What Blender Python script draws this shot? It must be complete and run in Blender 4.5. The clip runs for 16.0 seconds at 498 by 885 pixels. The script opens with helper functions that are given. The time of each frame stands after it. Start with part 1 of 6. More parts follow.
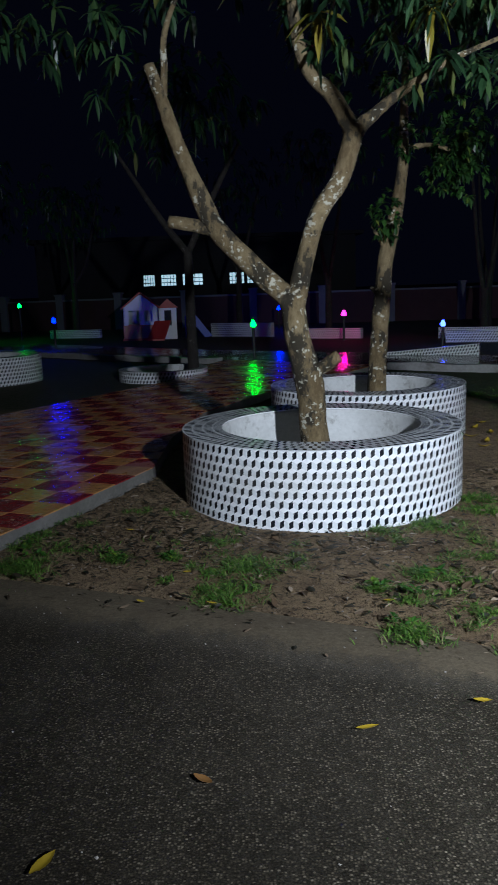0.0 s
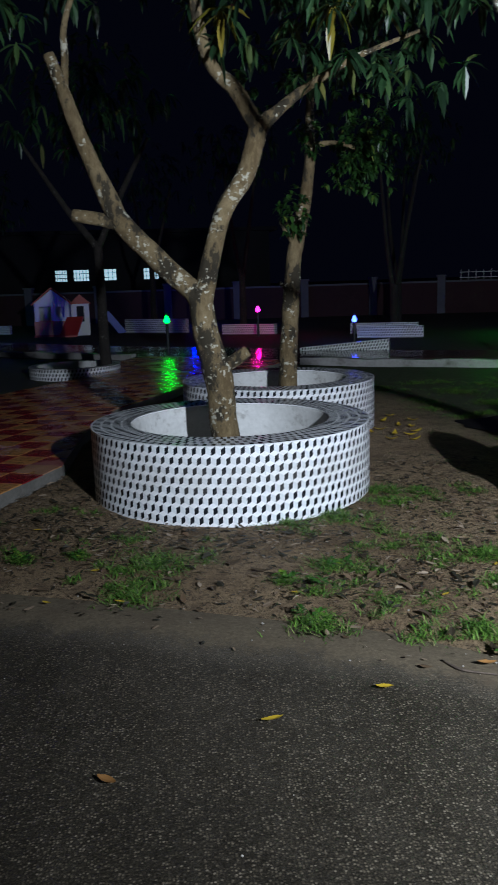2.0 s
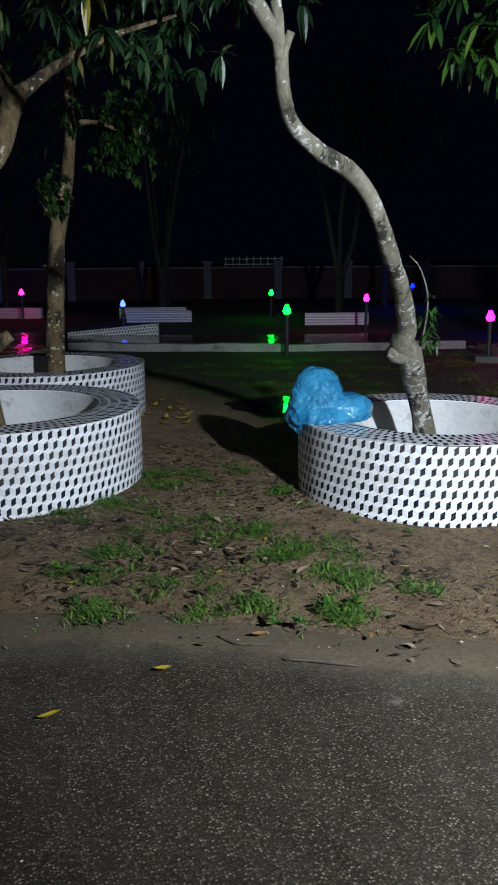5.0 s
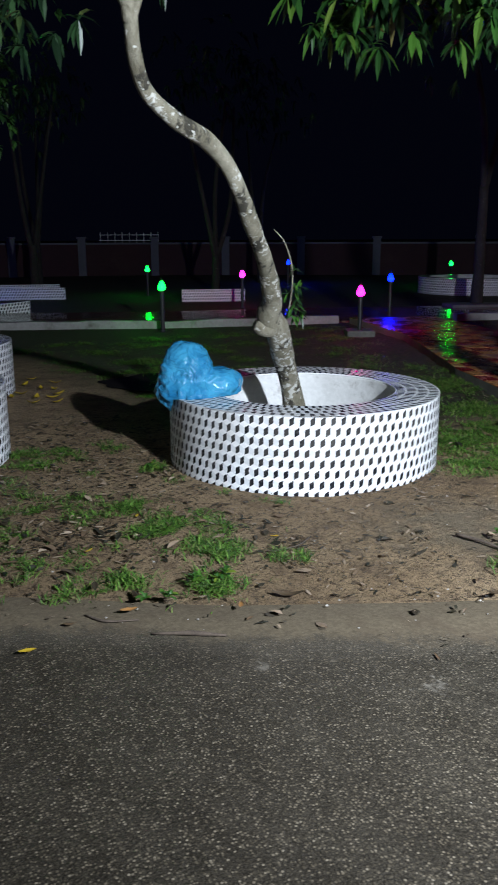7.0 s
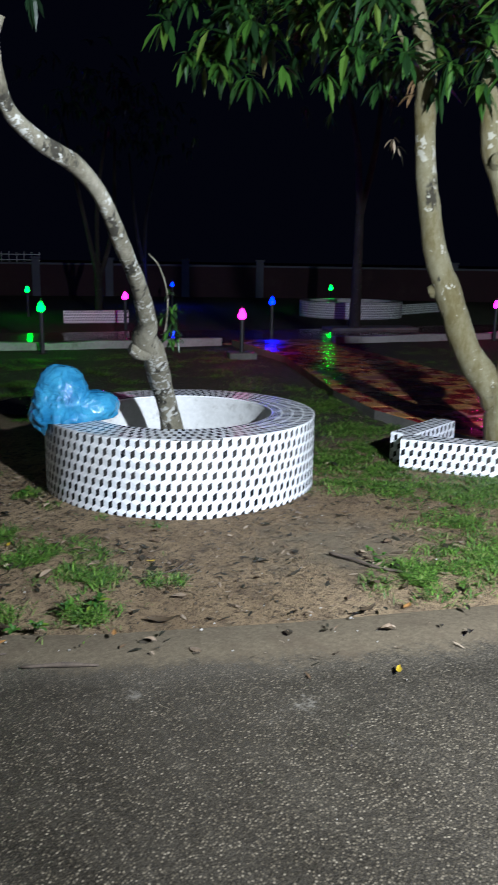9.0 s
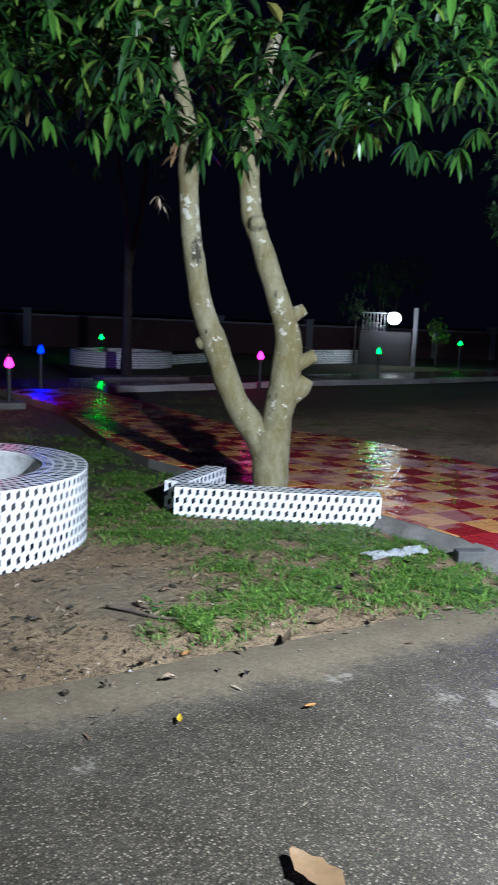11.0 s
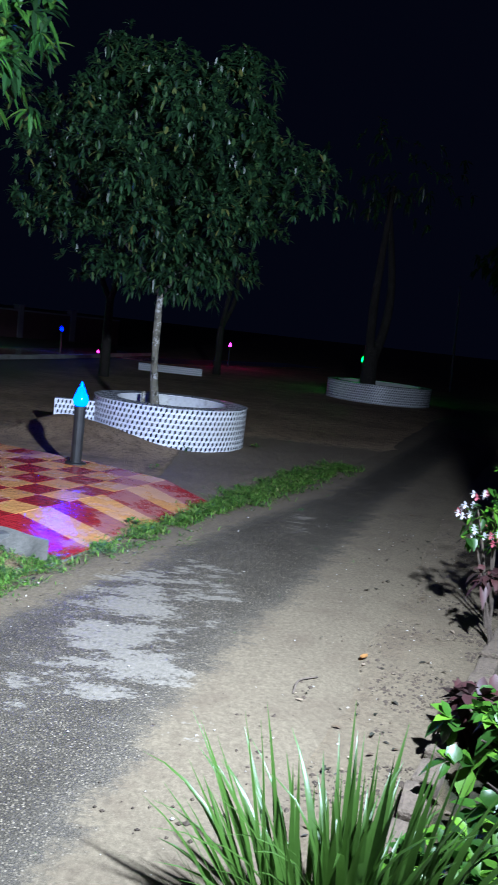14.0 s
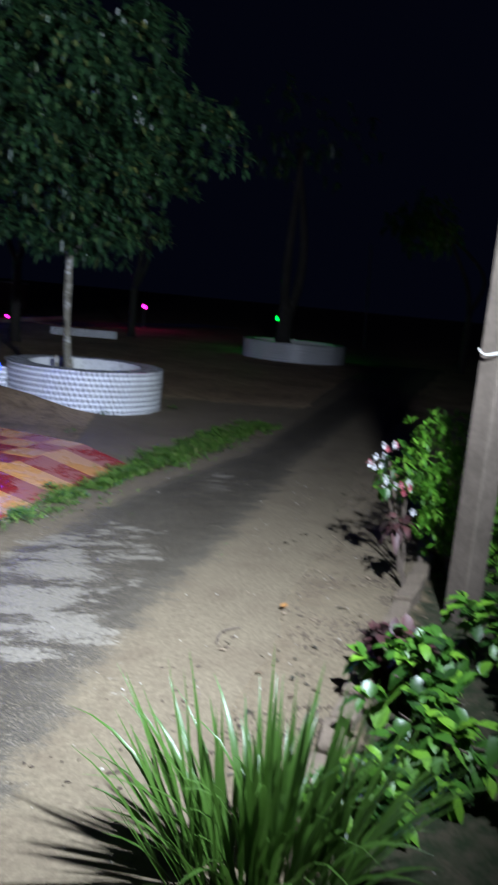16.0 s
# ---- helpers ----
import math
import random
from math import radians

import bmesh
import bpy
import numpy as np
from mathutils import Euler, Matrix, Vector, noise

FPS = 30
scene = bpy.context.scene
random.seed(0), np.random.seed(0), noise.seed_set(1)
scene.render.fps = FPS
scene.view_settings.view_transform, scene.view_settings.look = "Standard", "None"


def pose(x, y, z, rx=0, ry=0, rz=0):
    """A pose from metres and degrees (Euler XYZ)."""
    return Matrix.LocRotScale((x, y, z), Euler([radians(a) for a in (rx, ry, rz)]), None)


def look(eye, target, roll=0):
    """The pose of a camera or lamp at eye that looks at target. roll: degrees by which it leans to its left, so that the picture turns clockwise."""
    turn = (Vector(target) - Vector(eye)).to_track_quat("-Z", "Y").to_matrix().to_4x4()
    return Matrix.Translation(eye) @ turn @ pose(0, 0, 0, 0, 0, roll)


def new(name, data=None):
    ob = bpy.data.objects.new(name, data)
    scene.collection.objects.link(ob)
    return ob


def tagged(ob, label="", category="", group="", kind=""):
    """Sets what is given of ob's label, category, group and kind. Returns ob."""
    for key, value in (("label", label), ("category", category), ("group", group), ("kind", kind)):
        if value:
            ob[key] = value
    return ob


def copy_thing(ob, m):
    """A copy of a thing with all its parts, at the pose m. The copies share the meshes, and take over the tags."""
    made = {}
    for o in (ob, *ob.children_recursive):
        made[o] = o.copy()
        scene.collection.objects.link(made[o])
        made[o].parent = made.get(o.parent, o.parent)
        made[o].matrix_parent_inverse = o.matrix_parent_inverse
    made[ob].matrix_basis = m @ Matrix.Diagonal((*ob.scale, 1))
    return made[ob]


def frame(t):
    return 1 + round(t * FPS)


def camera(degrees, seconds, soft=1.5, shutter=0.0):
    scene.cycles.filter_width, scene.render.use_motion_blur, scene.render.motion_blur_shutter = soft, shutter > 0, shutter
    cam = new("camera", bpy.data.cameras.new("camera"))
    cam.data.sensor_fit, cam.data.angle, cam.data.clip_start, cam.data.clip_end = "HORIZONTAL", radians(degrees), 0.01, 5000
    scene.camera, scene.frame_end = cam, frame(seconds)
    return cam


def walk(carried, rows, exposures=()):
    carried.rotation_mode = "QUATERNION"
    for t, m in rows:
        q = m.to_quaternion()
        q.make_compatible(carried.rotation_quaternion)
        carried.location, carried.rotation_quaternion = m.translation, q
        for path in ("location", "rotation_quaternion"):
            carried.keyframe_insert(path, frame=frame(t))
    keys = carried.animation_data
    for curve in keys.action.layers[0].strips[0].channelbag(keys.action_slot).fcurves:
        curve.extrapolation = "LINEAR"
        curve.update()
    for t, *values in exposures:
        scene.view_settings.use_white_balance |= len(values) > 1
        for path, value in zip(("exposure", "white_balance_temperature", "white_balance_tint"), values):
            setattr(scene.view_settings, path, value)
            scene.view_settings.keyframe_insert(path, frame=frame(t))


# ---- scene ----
# ---- camera and walk ----
cam = camera(34.79, 16.0, soft=1.1, shutter=0.5)
PATH = [
    (0.0, -0.153, 0.055, 1.544, 79.08, 2.0, -0.02), (0.5, -0.13, 0.055, 1.542, 78.93, 2.02, -1.87),
    (1.0, -0.111, 0.053, 1.542, 78.83, 1.81, -3.41), (1.5, -0.101, 0.051, 1.541, 78.75, 1.7, -4.33),
    (2.0, -0.091, 0.056, 1.536, 78.61, 1.81, -5.96), (2.5, -0.085, 0.071, 1.533, 78.34, 1.9, -9.61),
    (3.0, -0.076, 0.07, 1.541, 78.06, 1.8, -13.77), (3.5, -0.074, 0.075, 1.542, 77.87, 1.48, -16.22),
    (6.0, -0.071, 0.06, 1.509, 76.43, -0.13, -26.14), (6.5, -0.043, 0.052, 1.502, 75.89, -0.19, -28.2),
    (7.0, 0.008, 0.041, 1.504, 75.62, 0.18, -30.7), (7.5, 0.047, 0.017, 1.502, 75.56, -0.07, -32.41),
    (8.0, 0.071, -0.008, 1.51, 75.52, -0.17, -33.46), (10.5, 0.052, 0.008, 1.523, 81.09, -1.88, -50.85),
    (11.0, 0.061, -0.009, 1.526, 81.12, -2.35, -54.86), (11.5, 0.062, -0.018, 1.527, 81.16, -2.97, -59.5),
    (12.0, 0.079, -0.038, 1.536, 81.12, -3.66, -65.83), (12.5, 0.098, -0.063, 1.539, 80.92, -4.38, -72.0),
    (13.0, 0.095, -0.067, 1.548, 81.18, -4.61, -77.16), (13.5, 0.079, -0.06, 1.564, 81.56, -5.73, -83.14),
    (14.0, 0.07, -0.07, 1.571, 82.0, -6.37, -87.6), (14.5, 0.074, -0.073, 1.57, 82.14, -6.48, -88.57),
    (15.0, 0.069, -0.073, 1.573, 82.19, -6.49, -88.55), (15.5, 0.044, -0.082, 1.572, 82.17, -6.53, -88.64),
    (15.8, 0.03, -0.084, 1.569, 81.3, -6.06, -90.6), (16.0, 0.013, -0.087, 1.565, 79.84, -5.35, -93.67),
]
walk(cam, [(t, pose(x, y, z, a, b, c)) for t, x, y, z, a, b, c in PATH],
     exposures=[(0.0, -0.45, 6250, 10), (2.0, -0.5, 6300, 10), (2.8, -0.72, 6350, 10), (3.5, -0.95, 6400, 10), (6.0, -0.72, 6450, 10), (7.0, -0.58, 6450, 10), (11.0, -0.42, 6050, 10), (12.5, -0.2, 5650, 10),
                (13.5, -0.02, 5600, 10), (14.5, -0.08, 5750, 10), (15.5, -0.15, 5900, 10), (16.0, -0.35, 6050, 10)])

# ---- night sky and lights ----
world = bpy.data.worlds.new("night")
scene.world = world
world.use_nodes = True
world.node_tree.nodes["Background"].inputs["Color"].default_value = (0.10, 0.13, 0.38, 1)
world.node_tree.nodes["Background"].inputs["Strength"].default_value = 0.012


def lamp_light(name, kind, m, energy, colour, size=0.05):
    data = bpy.data.lights.new(name, kind)
    data.energy, data.color = energy, colour
    if kind == "AREA":
        data.shape, data.size, data.size_y = "RECTANGLE", size, size * 0.7
    else:
        data.shadow_soft_size = size
    if kind == "SPOT":
        data.spot_size, data.spot_blend = math.radians(176), 1.0
    ob = new(name, data)
    ob.matrix_world = m
    return ob


# the yard's floodlight, on the gate post beside the camera
lamp_light("yard_floodlight", "SPOT", look((1.85, -1.2, 2.6), (4.72, 2.90, 2.08)), 4300, (0.86, 0.96, 1.10), 0.07)

# ---- materials ----


class Nodes:
    def __init__(self, name):
        self.m = bpy.data.materials.new(name)
        self.m.use_nodes = True
        self.t = self.m.node_tree
        self.b = self.t.nodes["Principled BSDF"]
        self.co = self.t.nodes.new("ShaderNodeTexCoord").outputs["Object"]

    def node(self, kind, **inputs):
        n = self.t.nodes.new(kind)
        for k, v in inputs.items():
            self.put(n.inputs[k.replace("_", " ")], v)
        return n

    def put(self, socket, v):
        if isinstance(v, bpy.types.NodeSocket):
            self.t.links.new(v, socket)
        else:
            socket.default_value = v

    def noise(self, scale, detail=4.0, rough=0.6, vec=None):
        return self.node("ShaderNodeTexNoise", Vector=vec or self.co, Scale=scale, Detail=detail, Roughness=rough).outputs["Fac"]

    def cells(self, scale, out="Distance", feature="F1"):
        n = self.node("ShaderNodeTexVoronoi", Vector=self.co, Scale=scale)
        n.feature = feature
        return n.outputs[out]

    def ramp(self, fac, *stops):
        n = self.node("ShaderNodeValToRGB", Fac=fac)
        e = n.color_ramp.elements
        while len(e) < len(stops):
            e.new(0.5)
        for el, (p, c) in zip(e, stops):
            el.position = p
            el.color = (*c, 1) if len(c) == 3 else c
        return n.outputs["Color"]

    def step(self, fac, a, b):
        return self.node("ShaderNodeMapRange", Value=fac, From_Min=a, From_Max=b).outputs["Result"]

    def mix(self, fac, a, b, blend="MIX"):
        n = self.t.nodes.new("ShaderNodeMix")
        n.data_type, n.blend_type = "RGBA", blend
        self.put(n.inputs["Factor"], fac)
        for s, v in ((n.inputs[6], a), (n.inputs[7], b)):
            self.put(s, (*v, 1) if isinstance(v, tuple) and len(v) == 3 else v)
        return n.outputs[2]

    def math(self, op, a, b=0.0):
        n = self.t.nodes.new("ShaderNodeMath")
        n.operation = op
        self.put(n.inputs[0], a)
        self.put(n.inputs[1], b)
        return n.outputs[0]

    def attr(self, name):
        n = self.t.nodes.new("ShaderNodeAttribute")
        n.attribute_name = name
        return n.outputs["Fac"]

    def done(self, colour=None, rough=None, bump=None, strength=0.3, distance=0.01, metal=0.0, spec=0.5):
        if colour is not None:
            self.put(self.b.inputs["Base Color"], (*colour, 1) if isinstance(colour, tuple) and len(colour) == 3 else colour)
        if rough is not None:
            self.put(self.b.inputs["Roughness"], rough)
        self.b.inputs["Metallic"].default_value = metal
        self.b.inputs["Specular IOR Level"].default_value = spec
        if bump is not None:
            n = self.node("ShaderNodeBump", Height=bump, Strength=strength, Distance=distance)
            self.t.links.new(n.outputs["Normal"], self.b.inputs["Normal"])
        return self.m


def surface(name, a, b, scale, rough=0.8, fine=None, strength=0.3, distance=0.005, metal=0.0, stain=None, spec=0.5):
    """Two colours mixed at two scales, with grain and bump."""
    n = Nodes(name)
    big, small = n.noise(scale, 5), n.noise(fine or scale * 9, 6)
    f = n.step(n.math("ADD", n.math("MULTIPLY", big, 0.6), n.math("MULTIPLY", small, 0.4)), 0.36, 0.64)
    col = n.mix(f, a, b)
    if stain:
        col = n.mix(n.step(n.noise(scale * 2.3, 6, 0.7), 0.55, 0.72), col, stain)
    r = n.step(small, 0.0, 1.0)
    r = n.math("ADD", n.math("MULTIPLY", r, 0.2), rough - 0.1)
    return n.done(col, r, small, strength, distance, metal, spec)


def glow(name, colour, strength):
    n = Nodes(name)
    n.b.inputs["Base Color"].default_value = (*colour, 1)
    n.b.inputs["Roughness"].default_value = 0.3
    n.b.inputs["Emission Color"].default_value = (*colour, 1)
    n.b.inputs["Emission Strength"].default_value = strength
    return n.m


def sand_colour(n, fine):
    """Pale washed sand, grainy, with darker damp blotches."""
    col = n.mix(n.step(fine, 0.32, 0.68), (0.095, 0.074, 0.046), (0.175, 0.138, 0.088))
    col = n.mix(n.math("MULTIPLY", n.step(n.noise(28, 8, 0.8), 0.54, 0.60), 0.5), col, (0.070, 0.050, 0.032))
    return n.mix(n.math("MULTIPLY", n.step(n.noise(2.6, 8, 0.74), 0.50, 0.66), 0.6), col, (0.085, 0.060, 0.038))


def make_ground():
    n = Nodes("sandy_soil")
    big, mid, fine, grit = n.noise(0.7, 5), n.noise(5, 6, 0.65), n.noise(45, 6, 0.7), n.cells(150)
    col = n.mix(n.step(big, 0.38, 0.62), (0.225, 0.150, 0.078), (0.36, 0.255, 0.145))
    col = n.mix(n.math("MULTIPLY", n.step(mid, 0.50, 0.62), 0.55), col, (0.100, 0.060, 0.034))
    crumb = n.noise(26, 8, 0.82)
    col = n.mix(n.math("MULTIPLY", n.step(crumb, 0.53, 0.58), 0.75), col, (0.055, 0.034, 0.021))
    col = n.mix(n.math("MULTIPLY", n.step(n.noise(95, 4, 0.8), 0.54, 0.62), 0.85), col, (0.040, 0.025, 0.016))
    col = n.mix(n.step(fine, 0.60, 0.74), col, (0.34, 0.25, 0.17))
    lawn = n.attr("lawn")
    turf = n.mix(n.step(n.noise(14, 6, 0.7), 0.4, 0.62), (0.022, 0.034, 0.010), (0.075, 0.062, 0.036))
    col = n.mix(lawn, col, turf)
    pale = n.step(n.math("ADD", n.attr("pale"), n.math("MULTIPLY", n.math("SUBTRACT", mid, 0.5), 1.3)), 0.28, 0.72)
    col = n.mix(n.math("MULTIPLY", pale, 0.92), col, sand_colour(n, fine))
    h = n.math("ADD", n.math("MULTIPLY", mid, 0.7), n.math("ADD", n.math("MULTIPLY", fine, 0.45), n.math("ADD", n.math("MULTIPLY", grit, 0.2), n.math("MULTIPLY", crumb, 0.5))))
    h = n.math("MULTIPLY", h, n.math("SUBTRACT", 1.0, n.math("MULTIPLY", pale, 0.72)))
    return n.done(col, 0.9, h, 1.0, 0.045, spec=0.3)


def make_road():
    n = Nodes("worn_asphalt")
    flow = n.node("ShaderNodeMapping", Vector=n.co)
    flow.inputs["Rotation"].default_value = (0, 0, 0.35)
    flow.inputs["Scale"].default_value = (1.5, 0.62, 1.0)
    big, mid, fine = n.noise(0.9, 5), n.noise(4.0, 10, 0.74, flow.outputs["Vector"]), n.noise(45, 6, 0.7)
    grain, stone, hue = n.noise(190, 4, 0.8), n.cells(104, "Distance"), n.cells(104, "Color")
    pick = n.node("ShaderNodeSeparateColor", Color=hue).outputs[0]
    col = n.ramp(pick, (0.0, (0.012, 0.010, 0.007)), (0.35, (0.026, 0.021, 0.014)), (0.62, (0.090, 0.073, 0.049)), (0.90, (0.180, 0.148, 0.104)), (1.0, (0.29, 0.245, 0.18)))
    col = n.mix(n.step(stone, 0.30, 0.52), col, (0.014, 0.0115, 0.008))
    col = n.mix(n.math("MULTIPLY", n.step(grain, 0.45, 0.62), 0.38), col, (0.120, 0.098, 0.068))
    damp = n.math("ADD", n.math("MULTIPLY", big, 0.65), n.math("MULTIPLY", n.noise(3.1, 7, 0.7), 0.35))
    col = n.mix(n.math("MULTIPLY", n.step(damp, 0.50, 0.60), 0.4), col, (0.012, 0.0105, 0.008))
    sand = n.attr("sand")
    film = n.step(n.math("ADD", sand, n.math("MULTIPLY", n.math("SUBTRACT", mid, 0.5), 0.9)), -0.05, 0.45)
    col = n.mix(n.math("MULTIPLY", film, 0.34), col, n.mix(n.step(grain, 0.40, 0.60), (0.055, 0.047, 0.036), (0.20, 0.172, 0.13)))
    rag = n.math("ADD", n.math("MULTIPLY", mid, 0.72), n.math("MULTIPLY", fine, 0.28))
    cut = n.step(n.math("ADD", sand, n.math("MULTIPLY", n.math("SUBTRACT", rag, 0.5), 2.6)), 0.52, 0.95)
    col = n.mix(n.math("MULTIPLY", cut, 0.84), col, sand_colour(n, fine))
    # washed plates; far down the lane they paint in wet glints
    plate = n.math("ADD", n.attr("washed"), n.math("ADD", n.math("MULTIPLY", n.math("SUBTRACT", mid, 0.5), 2.2), n.math("MULTIPLY", n.math("SUBTRACT", fine, 0.5), 0.5)))
    plate = n.step(plate, 0.40, 0.50)
    col = n.mix(n.math("MULTIPLY", plate, 0.72), col, n.mix(n.step(fine, 0.35, 0.65), (0.135, 0.118, 0.092), (0.22, 0.196, 0.160)))
    keep = n.math("SUBTRACT", 1.0, n.math("MULTIPLY", n.math("MAXIMUM", cut, plate), 0.7))
    h = n.math("ADD", n.math("MULTIPLY", n.math("ADD", n.math("MULTIPLY", grain, 0.5), n.math("SUBTRACT", 1.0, stone)), keep), n.math("MULTIPLY", fine, 0.7))
    rough = n.math("ADD", n.math("MULTIPLY", cut, 0.3), 0.55)
    return n.done(col, rough, h, 0.6, 0.004, spec=0.25)


def make_walk_tile(name, a, b, wave):
    """Glazed floor tile, wet in patches, with a film whose pinkish colour paints in reflected floodlight."""
    n = Nodes(name)
    rnd = n.node("ShaderNodeObjectInfo").outputs["Random"]
    geo = n.t.nodes.new("ShaderNodeNewGeometry")
    w = n.node("ShaderNodeTexWave", Vector=n.co, Scale=wave, Distortion=3.0, Detail=2.0)
    col = n.mix(n.math("MULTIPLY", w.outputs["Fac"], 0.6), a, b)
    col = n.mix(n.math("MULTIPLY", rnd, 0.25), col, (0.10, 0.03, 0.03))
    place = geo.outputs["Position"]
    film = n.step(n.noise(1.5, 9, 0.68, place), 0.515, 0.585)
    grit = n.noise(60, 5, 0.7, place)
    # pink-white lamp reflection on the water film, mixed into the base colour
    col = n.mix(n.math("MULTIPLY", film, 0.42), col, (0.34, 0.23, 0.20))
    col = n.mix(n.step(grit, 0.66, 0.76), col, (0.06, 0.045, 0.03))
    rough = n.math("ADD", n.math("MULTIPLY", film, 0.26), 0.12)
    return n.done(col, rough, n.math("ADD", n.noise(28, 3, 0.6, place), n.math("MULTIPLY", n.noise(7, 2, 0.5, place), 2.0)), 0.45, 0.012)


def make_bark(name, dark, pale, lichen, amount, scale=5.0, moss=0.0):
    n = Nodes(name)
    ring = n.node("ShaderNodeMapping", Vector=n.co)
    ring.inputs["Scale"].default_value = (1.0, 1.0, 0.5)
    v = ring.outputs["Vector"]
    big, mid, fine = n.noise(scale * 0.6, 4, 0.6, v), n.noise(scale * 4, 7, 0.75, v), n.noise(scale * 26, 5, 0.75)
    col = n.mix(n.step(n.math("ADD", n.math("MULTIPLY", big, 0.45), n.math("MULTIPLY", mid, 0.55)), 0.40, 0.60), dark, pale)
    col = n.mix(n.math("MULTIPLY", n.step(fine, 0.42, 0.70), 0.45), col, dark)
    where = n.noise(scale * 0.7, 3)
    black = n.math("ADD", n.math("MULTIPLY", n.noise(scale * 1.3, 3, 0.5, v), 0.6), n.math("MULTIPLY", mid, 0.4))
    col = n.mix(n.math("MULTIPLY", n.step(black, 0.555 - moss, 0.60 - moss), 0.9), col, (0.022, 0.019, 0.013))
    spots = n.math("ADD", n.math("MULTIPLY", n.noise(scale * 4.5, 5, 0.65), 0.7), n.math("MULTIPLY", where, 0.45))
    col = n.mix(n.step(spots, 0.675 - amount, 0.70 - amount), col, lichen)
    return n.done(col, 0.85, n.math("ADD", mid, n.math("MULTIPLY", fine, 0.5)), 0.9, 0.02, spec=0.3)


def make_leaf(name, stops, trans, rough=0.38):
    n = Nodes(name)
    geo = n.t.nodes.new("ShaderNodeNewGeometry")
    col = n.ramp(geo.outputs["Random Per Island"], *stops)
    col = n.mix(n.math("MULTIPLY", n.noise(40, 4), 0.5), col, (0.02, 0.035, 0.012))
    n.done(col, rough, n.noise(90, 3), 0.15, 0.004)
    tr = n.node("ShaderNodeBsdfTranslucent", Color=col)
    mx = n.node("ShaderNodeMixShader", Fac=trans)
    n.t.links.new(n.b.outputs[0], mx.inputs[1])
    n.t.links.new(tr.outputs[0], mx.inputs[2])
    out = [x for x in n.t.nodes if x.type == "OUTPUT_MATERIAL"][0]
    n.t.links.new(mx.outputs[0], out.inputs["Surface"])
    return n.m


def make_glaze(name, a, b, rough=0.22):
    n = Nodes(name)
    big, fine = n.noise(2.4, 5, 0.65), n.noise(38, 5, 0.7)
    dirt = n.step(n.math("ADD", n.math("MULTIPLY", big, 0.7), n.math("MULTIPLY", fine, 0.3)), 0.46, 0.70)
    col = n.mix(n.math("MULTIPLY", dirt, 0.55), a, b)
    return n.done(col, n.math("ADD", n.math("MULTIPLY", dirt, 0.3), rough), n.noise(9, 2), 0.05, 0.004)


MAT_GROUND, MAT_ROAD = make_ground(), make_road()
MAT_MAROON = make_walk_tile("maroon_floor_tile", (0.23, 0.012, 0.016), (0.31, 0.022, 0.026), 9)
MAT_CREAM = make_walk_tile("ochre_floor_tile", (0.58, 0.29, 0.10), (0.44, 0.18, 0.05), 11)
MAT_CONCRETE = surface("weathered_concrete", (0.08, 0.076, 0.066), (0.17, 0.16, 0.142), 3.0, 0.9, 40, 0.6, 0.01, stain=(0.10, 0.09, 0.075))
MAT_WHITE = make_glaze("white_glaze", (0.84, 0.85, 0.86), (0.52, 0.49, 0.43))
MAT_GREY = make_glaze("pale_grey_glaze", (0.70, 0.72, 0.74), (0.42, 0.40, 0.36))
MAT_BLACK = make_glaze("black_glaze", (0.012, 0.014, 0.018), (0.085, 0.075, 0.06))
MAT_PLASTER = surface("white_plaster", (0.50, 0.50, 0.48), (0.68, 0.68, 0.66), 2.4, 0.85, 30, 0.35, 0.006, stain=(0.24, 0.225, 0.20))
MAT_SOIL = surface("dark_bed_soil", (0.035, 0.026, 0.018), (0.07, 0.052, 0.036), 4.0, 0.95, 40, 0.9, 0.03)
MAT_KERB = surface("pale_kerb_paint", (0.22, 0.21, 0.20), (0.38, 0.37, 0.355), 1.2, 0.85, 20, 0.4, 0.01, stain=(0.12, 0.11, 0.09))
MAT_BARK_LICHEN = make_bark("lichen_mango_bark", (0.12, 0.082, 0.038), (0.31, 0.235, 0.125), (0.52, 0.49, 0.38), 0.018, 6.0, 0.055)
MAT_BARK_MOSSY = make_bark("olive_mango_bark", (0.13, 0.105, 0.042), (0.26, 0.24, 0.155), (0.42, 0.40, 0.32), 0.008, 3.4, -0.012)
MAT_BARK_PALE = make_bark("pale_blotched_bark", (0.13, 0.115, 0.075), (0.31, 0.285, 0.215), (0.52, 0.51, 0.455), 0.045, 7, 0.015)
# far bark darkened in colour, standing for night beyond the yard lamp's reach
MAT_BARK_FAR = make_bark("darkened_bark", (0.020, 0.017, 0.015), (0.045, 0.039, 0.033), (0.09, 0.083, 0.073), 0.0)
GREENS = ((0.0, (0.004, 0.020, 0.006)), (0.40, (0.010, 0.046, 0.011)), (0.70, (0.026, 0.10, 0.015)), (0.93, (0.060, 0.17, 0.020)), (0.992, (0.13, 0.20, 0.03)), (1.0, (0.22, 0.15, 0.05)))
MAT_LEAF = make_leaf("mango_leaf", GREENS, 0.15, 0.36)
MAT_LEAF_DARK = make_leaf("dark_mango_leaf", ((0.0, (0.005, 0.018, 0.009)), (0.45, (0.012, 0.040, 0.017)), (0.85, (0.036, 0.095, 0.034)), (0.96, (0.075, 0.13, 0.040)), (1.0, (0.16, 0.15, 0.04))), 0.12, 0.36)
MAT_LEAF_ROUND = make_leaf("shrub_leaf", ((0.0, (0.03, 0.10, 0.015)), (0.6, (0.06, 0.19, 0.025)), (1.0, (0.22, 0.30, 0.03))), 0.25)
